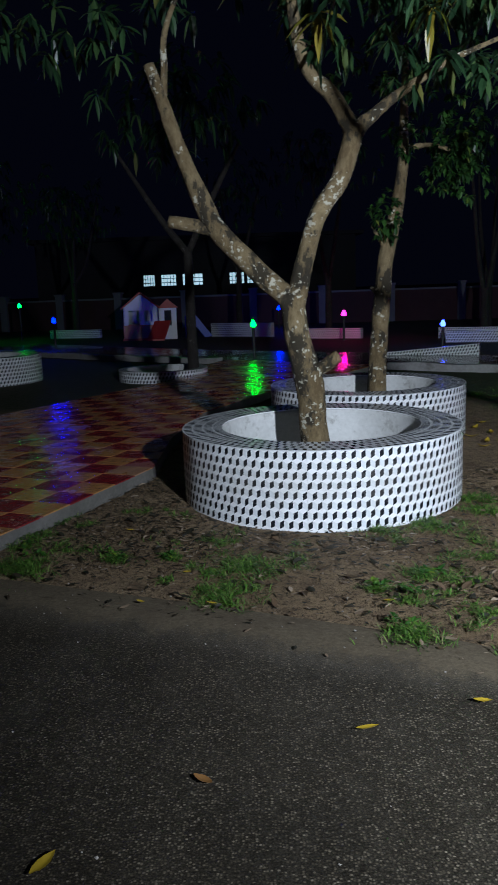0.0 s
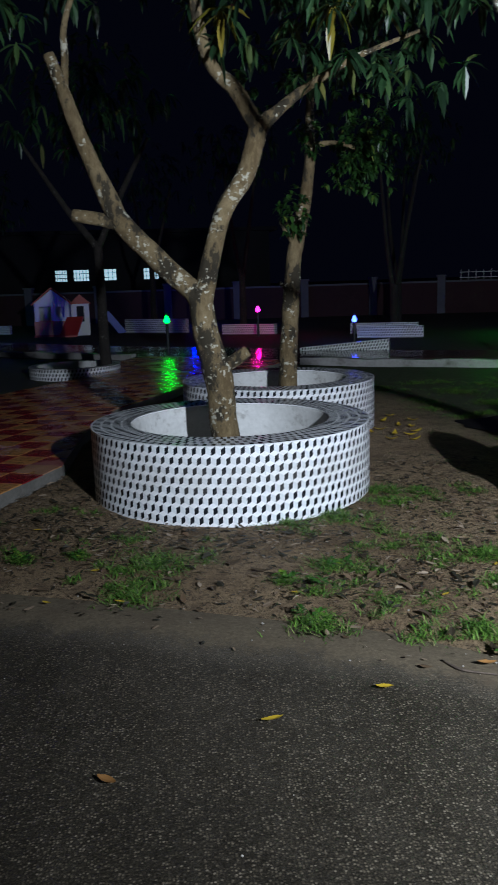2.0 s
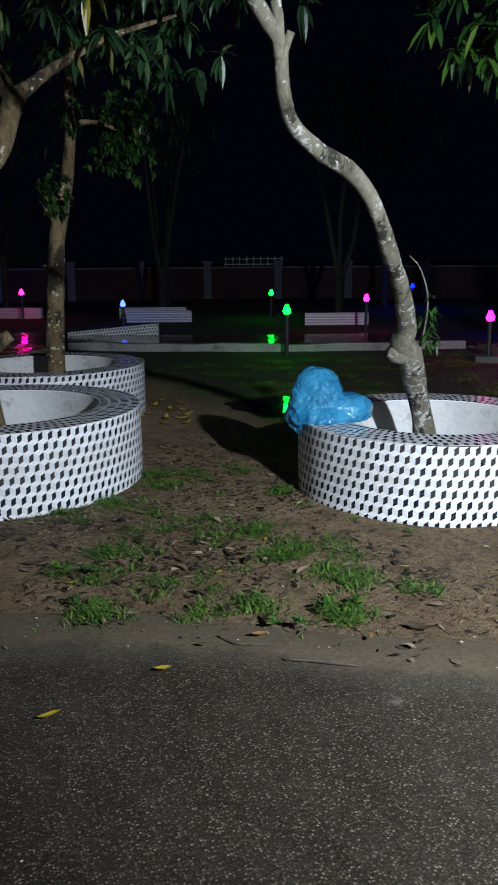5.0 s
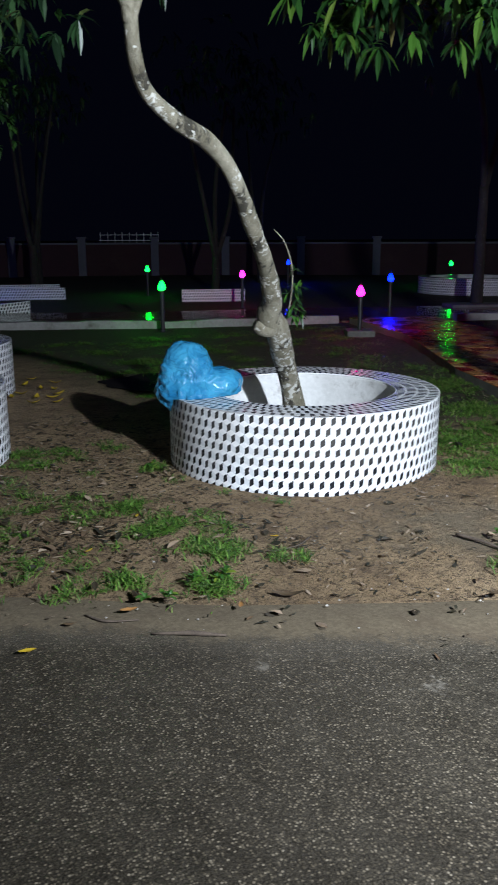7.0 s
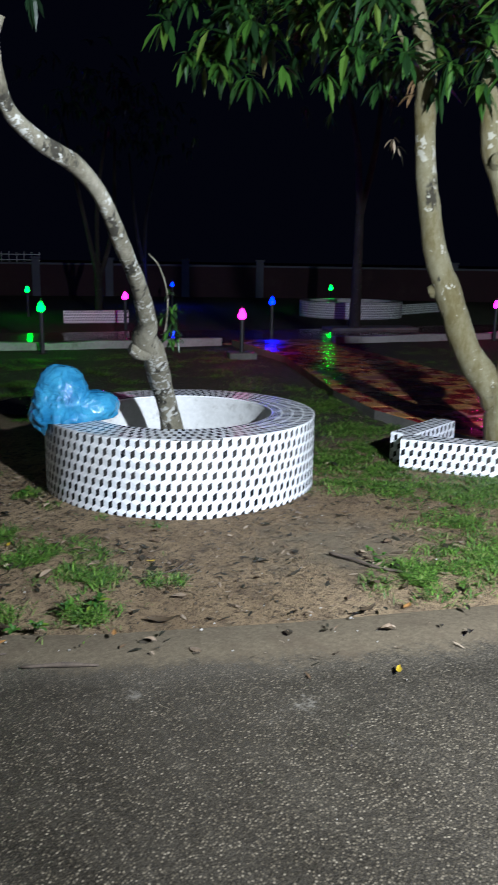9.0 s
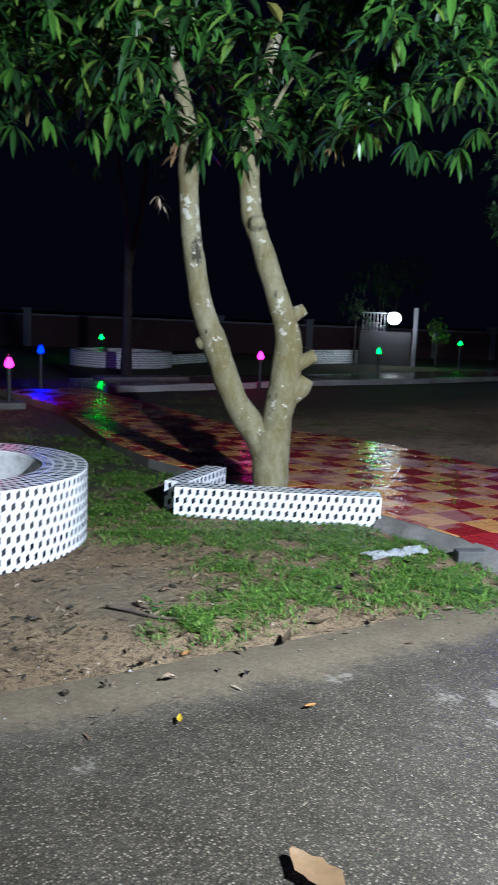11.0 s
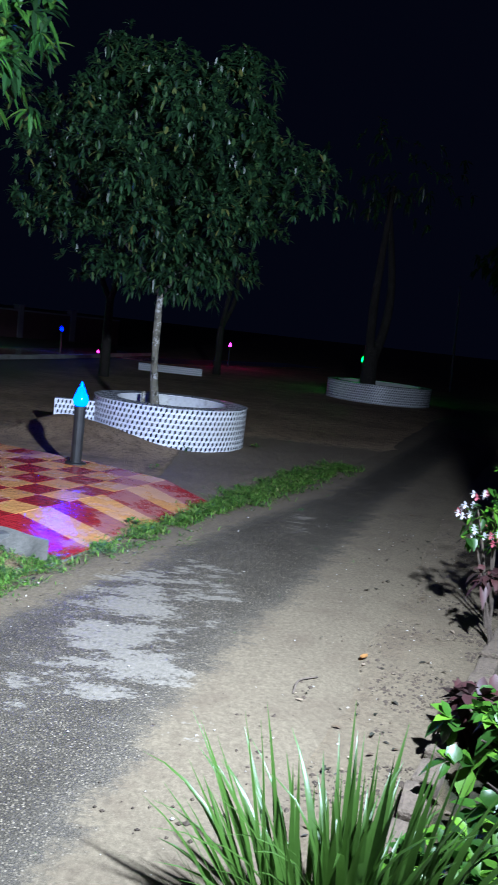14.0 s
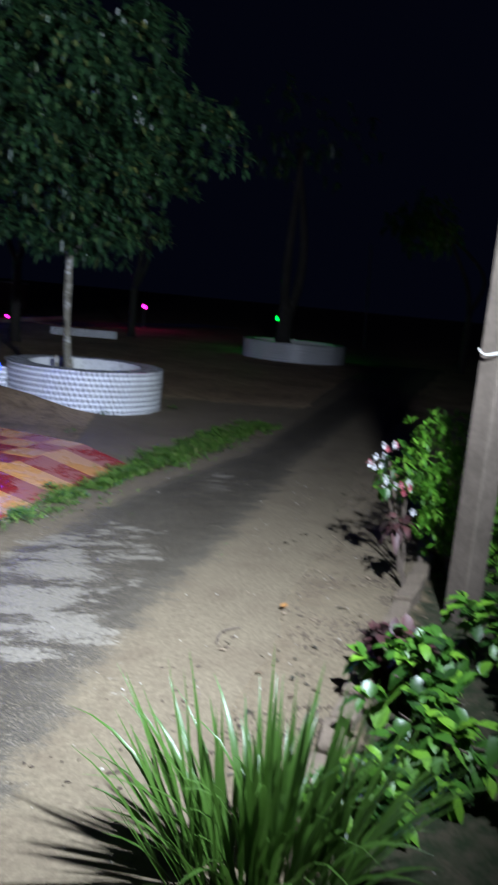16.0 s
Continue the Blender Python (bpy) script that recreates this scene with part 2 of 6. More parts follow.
MAT_LEAF_DIM = make_leaf("small_round_leaf", ((0.0, (0.006, 0.026, 0.006)), (0.55, (0.016, 0.055, 0.011)), (0.93, (0.045, 0.13, 0.020)), (1.0, (0.16, 0.19, 0.03))), 0.15, 0.4)
MAT_GRASS = make_leaf("grass_blade", ((0.0, (0.022, 0.065, 0.010)), (0.45, (0.100, 0.235, 0.033)), (0.85, (0.23, 0.42, 0.065)), (1.0, (0.34, 0.30, 0.14))), 0.3, 0.45)
MAT_LITTER = make_leaf("leaf_litter", ((0.0, (0.008, 0.005, 0.004)), (0.5, (0.035, 0.019, 0.012)), (0.75, (0.15, 0.085, 0.048)), (1.0, (0.46, 0.35, 0.25))), 0.05, 0.6)
MAT_YELLOW = make_leaf("yellow_fallen_leaf", ((0.0, (0.52, 0.34, 0.02)), (1.0, (0.62, 0.42, 0.03))), 0.15, 0.5)
MAT_ORANGE = make_leaf("orange_fallen_leaf", ((0.0, (0.36, 0.16, 0.05)), (1.0, (0.42, 0.20, 0.06))), 0.1, 0.55)
MAT_BROWNLEAF = make_leaf("dry_brown_leaf", ((0.0, (0.23, 0.13, 0.06)), (1.0, (0.30, 0.175, 0.085))), 0.1, 0.65)
MAT_TWIG = surface("dead_twig", (0.045, 0.032, 0.024), (0.12, 0.09, 0.065), 20, 0.9, 90)
MAT_POST = surface("black_lamp_post", (0.012, 0.012, 0.013), (0.028, 0.028, 0.030), 6, 0.45, 60, 0.1)
MAT_POLE = surface("weathered_pole", (0.07, 0.055, 0.04), (0.14, 0.11, 0.085), 3, 0.75, 40, 0.4)
MAT_ROPE = surface("white_rope", (0.50, 0.48, 0.42), (0.65, 0.63, 0.57), 30, 0.9, 200)
# maroon wall and pale pillar paint, darkened to stand for missing lamplight
MAT_WALL_RED = surface("darkened_maroon_wall", (0.036, 0.014, 0.018), (0.058, 0.023, 0.027), 0.5, 0.9, 6, 0.3, stain=(0.06, 0.03, 0.03))
MAT_PILLAR = surface("darkened_pillar_paint", (0.10, 0.10, 0.12), (0.155, 0.155, 0.175), 0.8, 0.85, 8)
MAT_METAL = surface("grey_metal", (0.20, 0.20, 0.21), (0.32, 0.32, 0.33), 5, 0.5, 40, 0.1, metal=0.6)
MAT_HOUSE_WALL = surface("white_play_plastic", (0.78, 0.80, 0.86), (0.84, 0.86, 0.90), 3, 0.45, 20, 0.05)
MAT_HOUSE_BASE = surface("orange_play_plastic", (0.62, 0.22, 0.12), (0.70, 0.27, 0.15), 3, 0.45, 20, 0.05)
MAT_HOUSE_RED = surface("red_play_plastic", (0.42, 0.035, 0.025), (0.52, 0.05, 0.03), 3, 0.45, 20, 0.05)
MAT_HOUSE_DARK = surface("dark_interior", (0.01, 0.01, 0.012), (0.02, 0.02, 0.022), 3, 0.8, 20, 0.05)
MAT_SLIDE_BLUE = surface("blue_play_plastic", (0.03, 0.06, 0.40), (0.04, 0.08, 0.50), 3, 0.4, 20, 0.05)
# near-black render: dimness put into the colour, on the lit gate's wall too
MAT_BUILDING = surface("darkened_building_render", (0.02, 0.02, 0.023), (0.035, 0.035, 0.04), 0.6, 0.9, 6)

# ---- building helpers ----


def part(name, bm, material, parent=None, label="", smooth=False):
    """Links a bmesh, or (vertices, faces), as one mesh object under a thing or a part."""
    me = bpy.data.meshes.new(name)
    if isinstance(bm, tuple):
        me.from_pydata(*(list(map(tuple, bm[0])), [], list(map(tuple, bm[1]))))
    else:
        bm.to_mesh(me)
        bm.free()
    for m in (material if isinstance(material, (list, tuple)) else [material]):
        me.materials.append(m)
    if smooth:
        me.polygons.foreach_set("use_smooth", [True] * len(me.polygons))
    ob = new(name, me)
    ob.parent = parent
    if label:
        ob["label"] = label
    return ob


def thing(name, m, label, category, group="", kind=""):
    ob = new(name)
    ob.matrix_world = m
    ob.empty_display_size = 0.1
    return tagged(ob, label, category, group, kind)


def box(bm, lo, hi, bevel=0.0, m=None):
    r = bmesh.ops.create_cube(bm, size=1.0)
    c = [(a + b) / 2 for a, b in zip(lo, hi)]
    s = [b - a for a, b in zip(lo, hi)]
    t = Matrix.Translation(c) @ Matrix.Diagonal((*s, 1))
    bmesh.ops.transform(bm, matrix=(m @ t) if m else t, verts=r["verts"])
    if bevel:
        edges = list({e for v in r["verts"] for e in v.link_edges})
        bmesh.ops.bevel(bm, geom=edges, offset=bevel, segments=2, affect="EDGES", profile=0.6)
    return bm


def boxed(lo, hi, bevel=0.0, m=None):
    return box(bmesh.new(), lo, hi, bevel, m)


def lathe(profile, seg=24):
    """A turned body from (radius, height) pairs."""
    v, f = [], []
    for r, z in profile:
        v += [(r * math.cos(2 * math.pi * k / seg), r * math.sin(2 * math.pi * k / seg), z) for k in range(seg)]
    n = len(profile)
    for i in range(n - 1):
        for k in range(seg):
            a, b = i * seg + k, i * seg + (k + 1) % seg
            f.append((a, b, b + seg, a + seg))
    f.append(tuple(range(seg))[::-1])
    f.append(tuple((n - 1) * seg + k for k in range(seg)))
    return v, f


def spline(pts, steps=5):
    """Catmull-Rom through rows of numbers."""
    p = [np.array(q, float) for q in pts]
    p = [2 * p[0] - p[1]] + p + [2 * p[-1] - p[-2]]
    out = []
    for i in range(1, len(p) - 2):
        for s in range(steps):
            t = s / steps
            a, b, c, d = p[i - 1], p[i], p[i + 1], p[i + 2]
            out.append(0.5 * (2 * b + (c - a) * t + (2 * a - 5 * b + 4 * c - d) * t * t + (3 * b - a - 3 * c + d) * t ** 3))
    out.append(p[-2])
    return out


def tube(pts, seg=14, steps=5, rough=0.08, v=None, f=None, freq=5.0):
    """A limb along rows of (x, y, z, radius), with lumps; adds to v and f."""
    v, f = ([] if v is None else v), ([] if f is None else f)
    rows = spline(pts, steps) if steps > 1 else [np.array(p, float) for p in pts]
    base = len(v)
    up = Vector((0.3, 1, 0.1))
    for i, q in enumerate(rows):
        a, b = rows[max(0, i - 1)], rows[min(len(rows) - 1, i + 1)]
        d = Vector((b - a)[:3]).normalized()
        s = d.cross(up).normalized()
        u = s.cross(d)
        c = Vector(q[:3])
        for k in range(seg):
            w = 2 * math.pi * k / seg
            o = s * math.cos(w) + u * math.sin(w)
            r = max(q[3], 0.001) * (1 + rough * 2 * noise.noise((c + o * q[3]) * freq) + rough * noise.noise((c + o * q[3]) * freq * 4))
            v.append(tuple(c + o * r))
    n = len(rows)
    for i in range(n - 1):
        for k in range(seg):
            a, b = base + i * seg + k, base + i * seg + (k + 1) % seg
            f.append((a, b, b + seg, a + seg))
    f.append(tuple(base + k for k in range(seg))[::-1])
    f.append(tuple(base + (n - 1) * seg + k for k in range(seg)))
    return v, f


def leaf(v, f, p, d, length, width, droop=0.5, fold=0.25, wavy=0.0):
    """One lance-shaped leaf, folded along its rib and drooping."""
    d = Vector(d).normalized()
    s = d.cross(Vector((0, 0, 1)))
    s = s.normalized() if s.length > 0.05 else Vector((1, 0, 0))
    n = s.cross(d)
    b = len(v)
    p = Vector(p)
    for t, w in ((0.0, 0.10), (0.33, 0.95), (0.68, 0.85)):
        c = p + d * length * t - Vector((0, 0, 1)) * droop * length * t * t
        k = wavy * random.uniform(-1, 1) * width
        v += [tuple(c - s * width * w / 2 + n * (fold * width * w / 2 + k)), tuple(c), tuple(c + s * width * w / 2 + n * (fold * width * w / 2 - k))]
    v.append(tuple(p + d * length - Vector((0, 0, 1)) * droop * length))
    f += [(b, b + 1, b + 4, b + 3), (b + 1, b + 2, b + 5, b + 4), (b + 3, b + 4, b + 7, b + 6), (b + 4, b + 5, b + 8, b + 7), (b + 6, b + 7, b + 9), (b + 7, b + 8, b + 9)]


def rosette(v, f, p, axis, count, length, droop=0.6, width=0.3, spread=1.15):
    """A whorl of leaves at a twig's end."""
    axis = Vector(axis).normalized()
    s = axis.orthogonal().normalized()
    u = axis.cross(s)
    for k in range(count):
        w = 2.4 * k + random.uniform(-0.4, 0.4)
        tilt = spread * random.uniform(0.55, 1.35)
        d = axis * math.cos(tilt) + (s * math.cos(w) + u * math.sin(w)) * math.sin(tilt)
        ln = length * random.uniform(0.65, 1.15)
        leaf(v, f, Vector(p) + axis * random.uniform(-0.25, 0.05) * length, d, ln, ln * width * random.uniform(0.8, 1.2), droop * random.uniform(0.5, 1.4), 0.3)


def inside(x, y, poly):
    c, j = False, len(poly) - 1
    for i in range(len(poly)):
        (xi, yi), (xj, yj) = poly[i], poly[j]
        if (yi > y) != (yj > y) and x < (xj - xi) * (y - yi) / (yj - yi) + xi:
            c = not c
        j = i
    return c


def away(x, y, line):
    """Distance from a point to a polyline."""
    best = 1e9
    for (ax, ay), (bx, by) in zip(line, line[1:]):
        dx, dy = bx - ax, by - ay
        t = max(0.0, min(1.0, ((x - ax) * dx + (y - ay) * dy) / (dx * dx + dy * dy)))
        best = min(best, math.hypot(x - ax - t * dx, y - ay - t * dy))
    return best


def clip(poly, corners):
    """The part of a polygon inside a convex quad (counter-clockwise)."""
    out = list(poly)
    for i in range(len(corners)):
        (ax, ay), (bx, by) = corners[i], corners[(i + 1) % len(corners)]
        side = lambda q: (bx - ax) * (q[1] - ay) - (by - ay) * (q[0] - ax)
        src, out = out, []
        for k in range(len(src)):
            p, q = src[k - 1], src[k]
            sp, sq = side(p), side(q)
            if (sp < 0) != (sq < 0):
                t = sp / (sp - sq)
                out.append((p[0] + (q[0] - p[0]) * t, p[1] + (q[1] - p[1]) * t))
            if sq >= 0:
                out.append(q)
        if not out:
            return []
    return out


def prism(poly, z0, z1):
    n = len(poly)
    v = [(x, y, z0) for x, y in poly] + [(x, y, z1) for x, y in poly]
    f = [tuple(range(n))[::-1], tuple(range(n, 2 * n))] + [(i, (i + 1) % n, n + (i + 1) % n, n + i) for i in range(n)]
    return v, f


# ---- ground, road, kerbs ----
ROAD_NORTH = [(-30, 16), (-8, 6.6), (-3.0, 4.35), (-1.46, 3.84), (-0.4, 3.42), (0.76, 2.9), (1.5, 2.36), (2.23, 1.95), (2.9, 1.62), (3.45, 1.36), (4.1, 1.08), (5.2, 0.59), (6.43, 0.13), (8.16, -0.75), (13.7, -2.6), (40, -11)]
ROAD_SOUTH = [(-30, 11), (-8, 2.6), (-3.0, 0.6), (0.3, 0.35), (2.0, 0.42), (2.9, 0.2), (4.0, -0.12), (5.6, -0.66), (7.8, -1.3), (13.7, -3.4), (40, -13.5)]
LEFT_WALK = [(-1.74, 4.82), (-1.01, 6.59), (-0.98, 8.0), (-0.75, 9.6), (0.2, 11.6), (2.2, 14.75), (-0.7, 16.9), (-1.35, 14.9), (-1.5, 13.2), (-2.24, 11.89), (-2.83, 10.84), (-3.34, 9.95), (-4.6, 8.4), (-5.6, 6.4), (-4.2, 3.9), (-2.2, 4.05)]
RIGHT_WALK = [(5.28, 1.80), (7.42, 0.86), (7.85, 1.59), (8.33, 2.8), (8.75, 3.94), (8.9, 4.9), (8.75, 6.4), (9.5, 8.2), (10.6, 11.1), (9.1, 11.75), (8.2, 9.2), (7.15, 7.5), (6.5, 6.45), (5.95, 5.3), (5.72, 4.2), (5.5, 2.5)]
KERB = [(-9.0, 24.0), (-3.91, 19.3), (-0.81, 17.0)], [(2.39, 14.75), (3.67, 13.85), (5.94, 12.75), (8.9, 11.85)], [(11.0, 11.0), (14.0, 10.15), (16.5, 9.6), (20.3, 8.3), (26.2, 7.0), (36, 5.5)]
KERB_ALL = KERB[0] + KERB[1] + KERB[2]


BED_EDGE = (1.6, 2.2, 2.7, 3.28, 4.02, 5.4, 7.6, 14), (-0.45, -0.58, -0.79, -1.03, -1.38, -2.0, -2.75, -4.6)


def spread_axis(lo, hi, fine, far):
    a = list(np.arange(lo, hi, fine))
    step, x = fine, hi
    while x < far:
        a.append(x)
        step *= 1.28
        x += step
    a.append(far)
    step, x = fine, lo
    while x > -far:
        step *= 1.28
        x -= step
        a.insert(0, x)
    return a


def soil_height(x, y):
    """Height of the ground sheet, and whether the point lies on the lane."""
    near = max(0.0, 1 - max(0.0, math.hypot(x - 3, y - 3) - 8) / 8)
    q = Vector((x, y, 0))
    z = near * (0.016 * noise.noise(q * 1.3) + 0.009 * noise.noise(q * 5.0) + 0.004 * noise.noise(q * 13))
    dn, ds = away(x, y, ROAD_NORTH[2:14]), away(x, y, ROAD_SOUTH[2:10])
    in_road = inside(x, y, ROAD_NORTH + ROAD_SOUTH[::-1])
    if in_road:
        z = -0.02
    else:
        k = min(1, max(0, (min(dn, ds if y < 1.5 else 9) - 0.32) / 0.5))
        z = z * k - 0.02 * (1 - k)
    z += 0.13 * math.exp(-((x - 9.85) ** 2 / 0.2 + (y - 1.75) ** 2 / 0.3)) + 0.27 * math.exp(-((x - 9.95) ** 2 / 0.10 + (y - 2.55) ** 2 / 0.30))
    return z, in_road, dn, ds


def top_height(x, y):
    """Height of whatever lies uppermost, soil or lane."""
    z, in_road, dn, ds = soil_height(x, y)
    return max(z, 0.007 if in_road or min(dn, ds if y < 1.5 else 9) < 0.4 else z)


def build_ground():
    xs, ys = spread_axis(-3.6, 10.0, 0.085, 900), spread_axis(-2.4, 8.0, 0.085, 900)
    v, lawn, pale = [], [], []
    for y in ys:
        for x in xs:
            q = Vector((x, y, 0))
            z, in_road, dn, ds = soil_height(x, y)
            if inside(x, y, LEFT_WALK) or inside(x, y, RIGHT_WALK):
                z = -0.02
            v.append((x, y, z))
            # turf beyond the planters, bare sand along the road and round the round bed
            behind = (y - 5.6) + 0.62 * (x - 2.0) if x < 9 else (y - 4.4) * 0.7
            g = min(1, max(0, behind / 1.6 + 0.5 * noise.noise(q * 0.9)))
            if x > 8.8:
                sandy = min(1.0, max(0.0, 1.2 - math.hypot((x - 10.5) / 5.0, (y - 2.0) / 4.5)))
                g = max(0.0, g - 1.6 * sandy)
            if y < 10.5:
                g *= min(1.0, max(0.0, (x - 2.5) / 0.9))
            bed = x > 1.6 and x < 14 and y < float(np.interp(x, BED_EDGE[0], BED_EDGE[1]))
            lawn.append(1.0 if bed else g)
            strip = max(0.0, 1 - dn / 0.55) if y > 0 or x > 3 else 0.0
            south = 1.0 if (not in_road and not bed and y < 1 and x > 0.5 and x < 12) else 0.0
            pale.append(max(strip, south * 0.9, 0.0 if bed else 0.85 * max(0, 1 - math.hypot(x - 3.1, (y - 2.9) * 1.2) / 1.1)))
    nx, ny = len(xs), len(ys)
    f = [(j * nx + i, j * nx + i + 1, (j + 1) * nx + i + 1, (j + 1) * nx + i) for j in range(ny - 1) for i in range(nx - 1)]
    ob = part("ground", (v, f), MAT_GROUND, smooth=True)
    for name, values in (("lawn", lawn), ("pale", pale)):
        a = ob.data.attributes.new(name, "FLOAT", "POINT")
        a.data.foreach_set("value", values)
    tagged(ob, "sandy brown soil strewn with litter, turf further back", "ground", kind="structure")


# pale washed-out patches on the lane, the last painting wet glints: middle, half axes, strength
WASHED_AND_GLINTS = ((4.30, 0.55, 1.15, 0.72, 0.66), (3.35, 0.45, 0.75, 0.55, 0.50), (3.05, 1.0, 0.6, 0.35, 0.45), (3.0, 1.48, 0.3, 0.12, 0.45),
          (5.2, 0.1, 0.9, 0.4, 0.35), (6.8, -0.4, 1.2, 0.4, 0.35), (1.34, 2.24, 0.16, 0.12, 0.55), (1.8, 1.84, 0.28, 0.12, 0.55), (1.47, 1.72, 0.12, 0.10, 0.45), (15.5, -3.8, 4.0, 0.8, 0.55))


def build_road():
    """A strip between the two edges, with sand blown in from its sides and a pale washed patch."""
    n, m = 420, 48
    def along(line, k):
        q = [np.array(p) for p in line]
        x = -9 + 33 * k
        xs = [p[0] for p in line]
        return x, float(np.interp(x, xs, [p[1] for p in line]))
    v, sand, washed = [], [], []
    for i in range(n + 1):
        k = i / n
        (xa, ya), (xb, yb) = along(ROAD_SOUTH, k), along(ROAD_NORTH, k)
        yt, ys = yb, ya
        ya -= 0.6
        yb += 0.42
        for j in range(m + 1):
            t = j / m
            x, y = xa + (xb - xa) * t, ya + (yb - ya) * t
            q = Vector((x, y, 0))
            edge = min(yb - y, y - ya)
            z = 0.004 * noise.noise(q * 1.1) + 0.018 * min(1.0, edge / 0.2) - 0.014
            v.append((x, y, z))
            s = min(1.6, max(0.0, 0.55 - (yt - y) / 0.30)) + 1.2 * min(1.0, max(0.0, 1 - (y - ys + 0.12) / 0.42)) ** 1.4
            w = sum(a * max(0.0, 1 - math.hypot((x - px) / rx, (y - py) / ry)) for px, py, rx, ry, a in WASHED_AND_GLINTS)
            washed.append(w)
            s += 0.35 * w
            s += 0.16 * max(0, min(1, (x - 0.6) / 2.0)) + 0.06 * max(0, min(1, (x - 4.5) / 3)) + 0.03
            sand.append(s)
    w = m + 1
    f = [(i * w + j, (i + 1) * w + j, (i + 1) * w + j + 1, i * w + j + 1) for i in range(n) for j in range(m)]
    ob = part("road", (v, f), MAT_ROAD, smooth=True)
    for name, values in (("sand", sand), ("washed", washed)):
        a = ob.data.attributes.new(name, "FLOAT", "POINT")
        a.data.foreach_set("value", values)
    tagged(ob, "narrow worn asphalt lane with sand washed over its edges", "road", kind="structure")


build_ground()
build_road()


def strip_mesh(line, left, right, z0, z1, wob=0.0):
    """A long block along a polyline, from left to right of it."""
    rows = spline([(*p, 0) for p in line], 8)
    v, f = [], []
    for i, q in enumerate(rows):
        a, b = rows[max(0, i - 1)], rows[min(len(rows) - 1, i + 1)]
        d = Vector((b[0] - a[0], b[1] - a[1], 0)).normalized()
        s = Vector((-d.y, d.x, 0))
        c = Vector((q[0], q[1], 0))
        k = wob * noise.noise(c * 1.7)
        for o, z in ((left, z0), (left, z1 + k), (right, z1 + k), (right, z0)):
            v.append(tuple(c + s * o + Vector((0, 0, z))))
    for i in range(len(rows) - 1):
        for k in range(4):
            a, b = 4 * i + k, 4 * i + (k + 1) % 4
            f.append((a, a + 4, b + 4, b))
    n = len(rows) - 1
    f += [(0, 1, 2, 3), (4 * n + 3, 4 * n + 2, 4 * n + 1, 4 * n)]
    return v, f


for line in KERB:
    tagged(part("kerb", strip_mesh(line, 0.08, -0.08, -0.05, 0.13, 0.04), MAT_KERB), "worn pale painted kerb along the wet path", "kerb", kind="structure")


def make_wet_paving():
    n = Nodes("wet_paving")
    turn = n.node("ShaderNodeMapping", Vector=n.co)
    turn.inputs["Rotation"].default_value = (0, 0, 0.45)
    chk = n.node("ShaderNodeTexChecker", Vector=turn.outputs["Vector"], Scale=3.3)
    col = n.mix(chk.outputs["Fac"], (0.13, 0.022, 0.022), (0.24, 0.14, 0.08))
    col = n.mix(n.step(n.noise(0.7, 5), 0.45, 0.65), col, (0.10, 0.075, 0.06))
    wet = n.step(n.noise(0.5, 5, 0.6), 0.42, 0.62)
    return n.done(col, n.math("ADD", n.math("MULTIPLY", wet, 0.16), 0.07), n.math("ADD", n.noise(9, 3), n.math("MULTIPLY", n.noise(2.2, 2), 2.0)), 0.25, 0.012)


MAT_WET = make_wet_paving()
tagged(part("far_pavement", strip_mesh(KERB_ALL, 2.9, 0.09, -0.05, 0.03), MAT_WET), "rain-wet dark red tiled path reflecting coloured lamps", "path", kind="structure")

tagged(part("wet_path", strip_mesh([(30.0, 5.2), (36.0, 2.2), (44.0, -1.5)], 1.2, -1.2, -0.05, 0.03), MAT_WET), "rain-wet path shining under a magenta lamp", "path", kind="structure")

# ---- tiled planters ----


def tile_panel(w, h, cols, rows, warp, depth=0.008, fill=0.66):
    """A glazed tile printed with tumbling blocks: grey and black lozenges on white. warp(u, v, out) places a point."""
    v, f, mats = [], [], []

    def quad(pts, mat, out):
        b = len(v)
        v.extend(warp(p[0], p[1], out) for p in pts)
        f.append(tuple(range(b, b + len(pts))))
        mats.append(mat)

    half, row = w / (2 * cols), h / rows
    n = cols * 2
    for k in range(n):
        a, b = k * half, (k + 1) * half
        quad([(a, 0), (b, 0), (b, h), (a, h)], 0, depth)
    for a, b in (((0, 0), (0, h)), ((w, h), (w, 0))):
        c = len(v)
        v.extend([warp(*a, depth), warp(*a, 0), warp(*b, 0), warp(*b, depth)])
        f.append((c, c + 1, c + 2, c + 3))
        mats.append(0)
    for y in (0, h):
        for k in range(n):
            c = len(v)
            p, q = (k * half, y), ((k + 1) * half, y)
            if y:
                p, q = q, p
            v.extend([warp(*p, depth), warp(*p, 0), warp(*q, 0), warp(*q, depth)])
            f.append((c, c + 1, c + 2, c + 3))
            mats.append(0)
    s, tall = row * (0.92 - fill), row * fill
    g = half * 0.04
    for i in range(int(math.ceil(rows)) + 1):
        for k in range(n):
            if (i + k) % 2:
                a, b, m, rise = k * half + g, (k + 1) * half - g, 2, (0, s)
            else:
                a, b, m, rise = k * half + g, (k + 1) * half - g, 1, (s, 0)
            base = h - (i + 1) * row + row * 0.0
            ys = [base + rise[0], base + rise[1], base + rise[1] + tall, base + rise[0] + tall]
            ys = [min(h - 0.002, max(0.002, y)) for y in ys]
            if ys[2] - ys[1] > 0.006 or ys[3] - ys[0] > 0.006:
                quad([(a, ys[0]), (b, ys[1]), (b, ys[2]), (a, ys[3])], m, depth + 0.0006)
    return v, f, mats


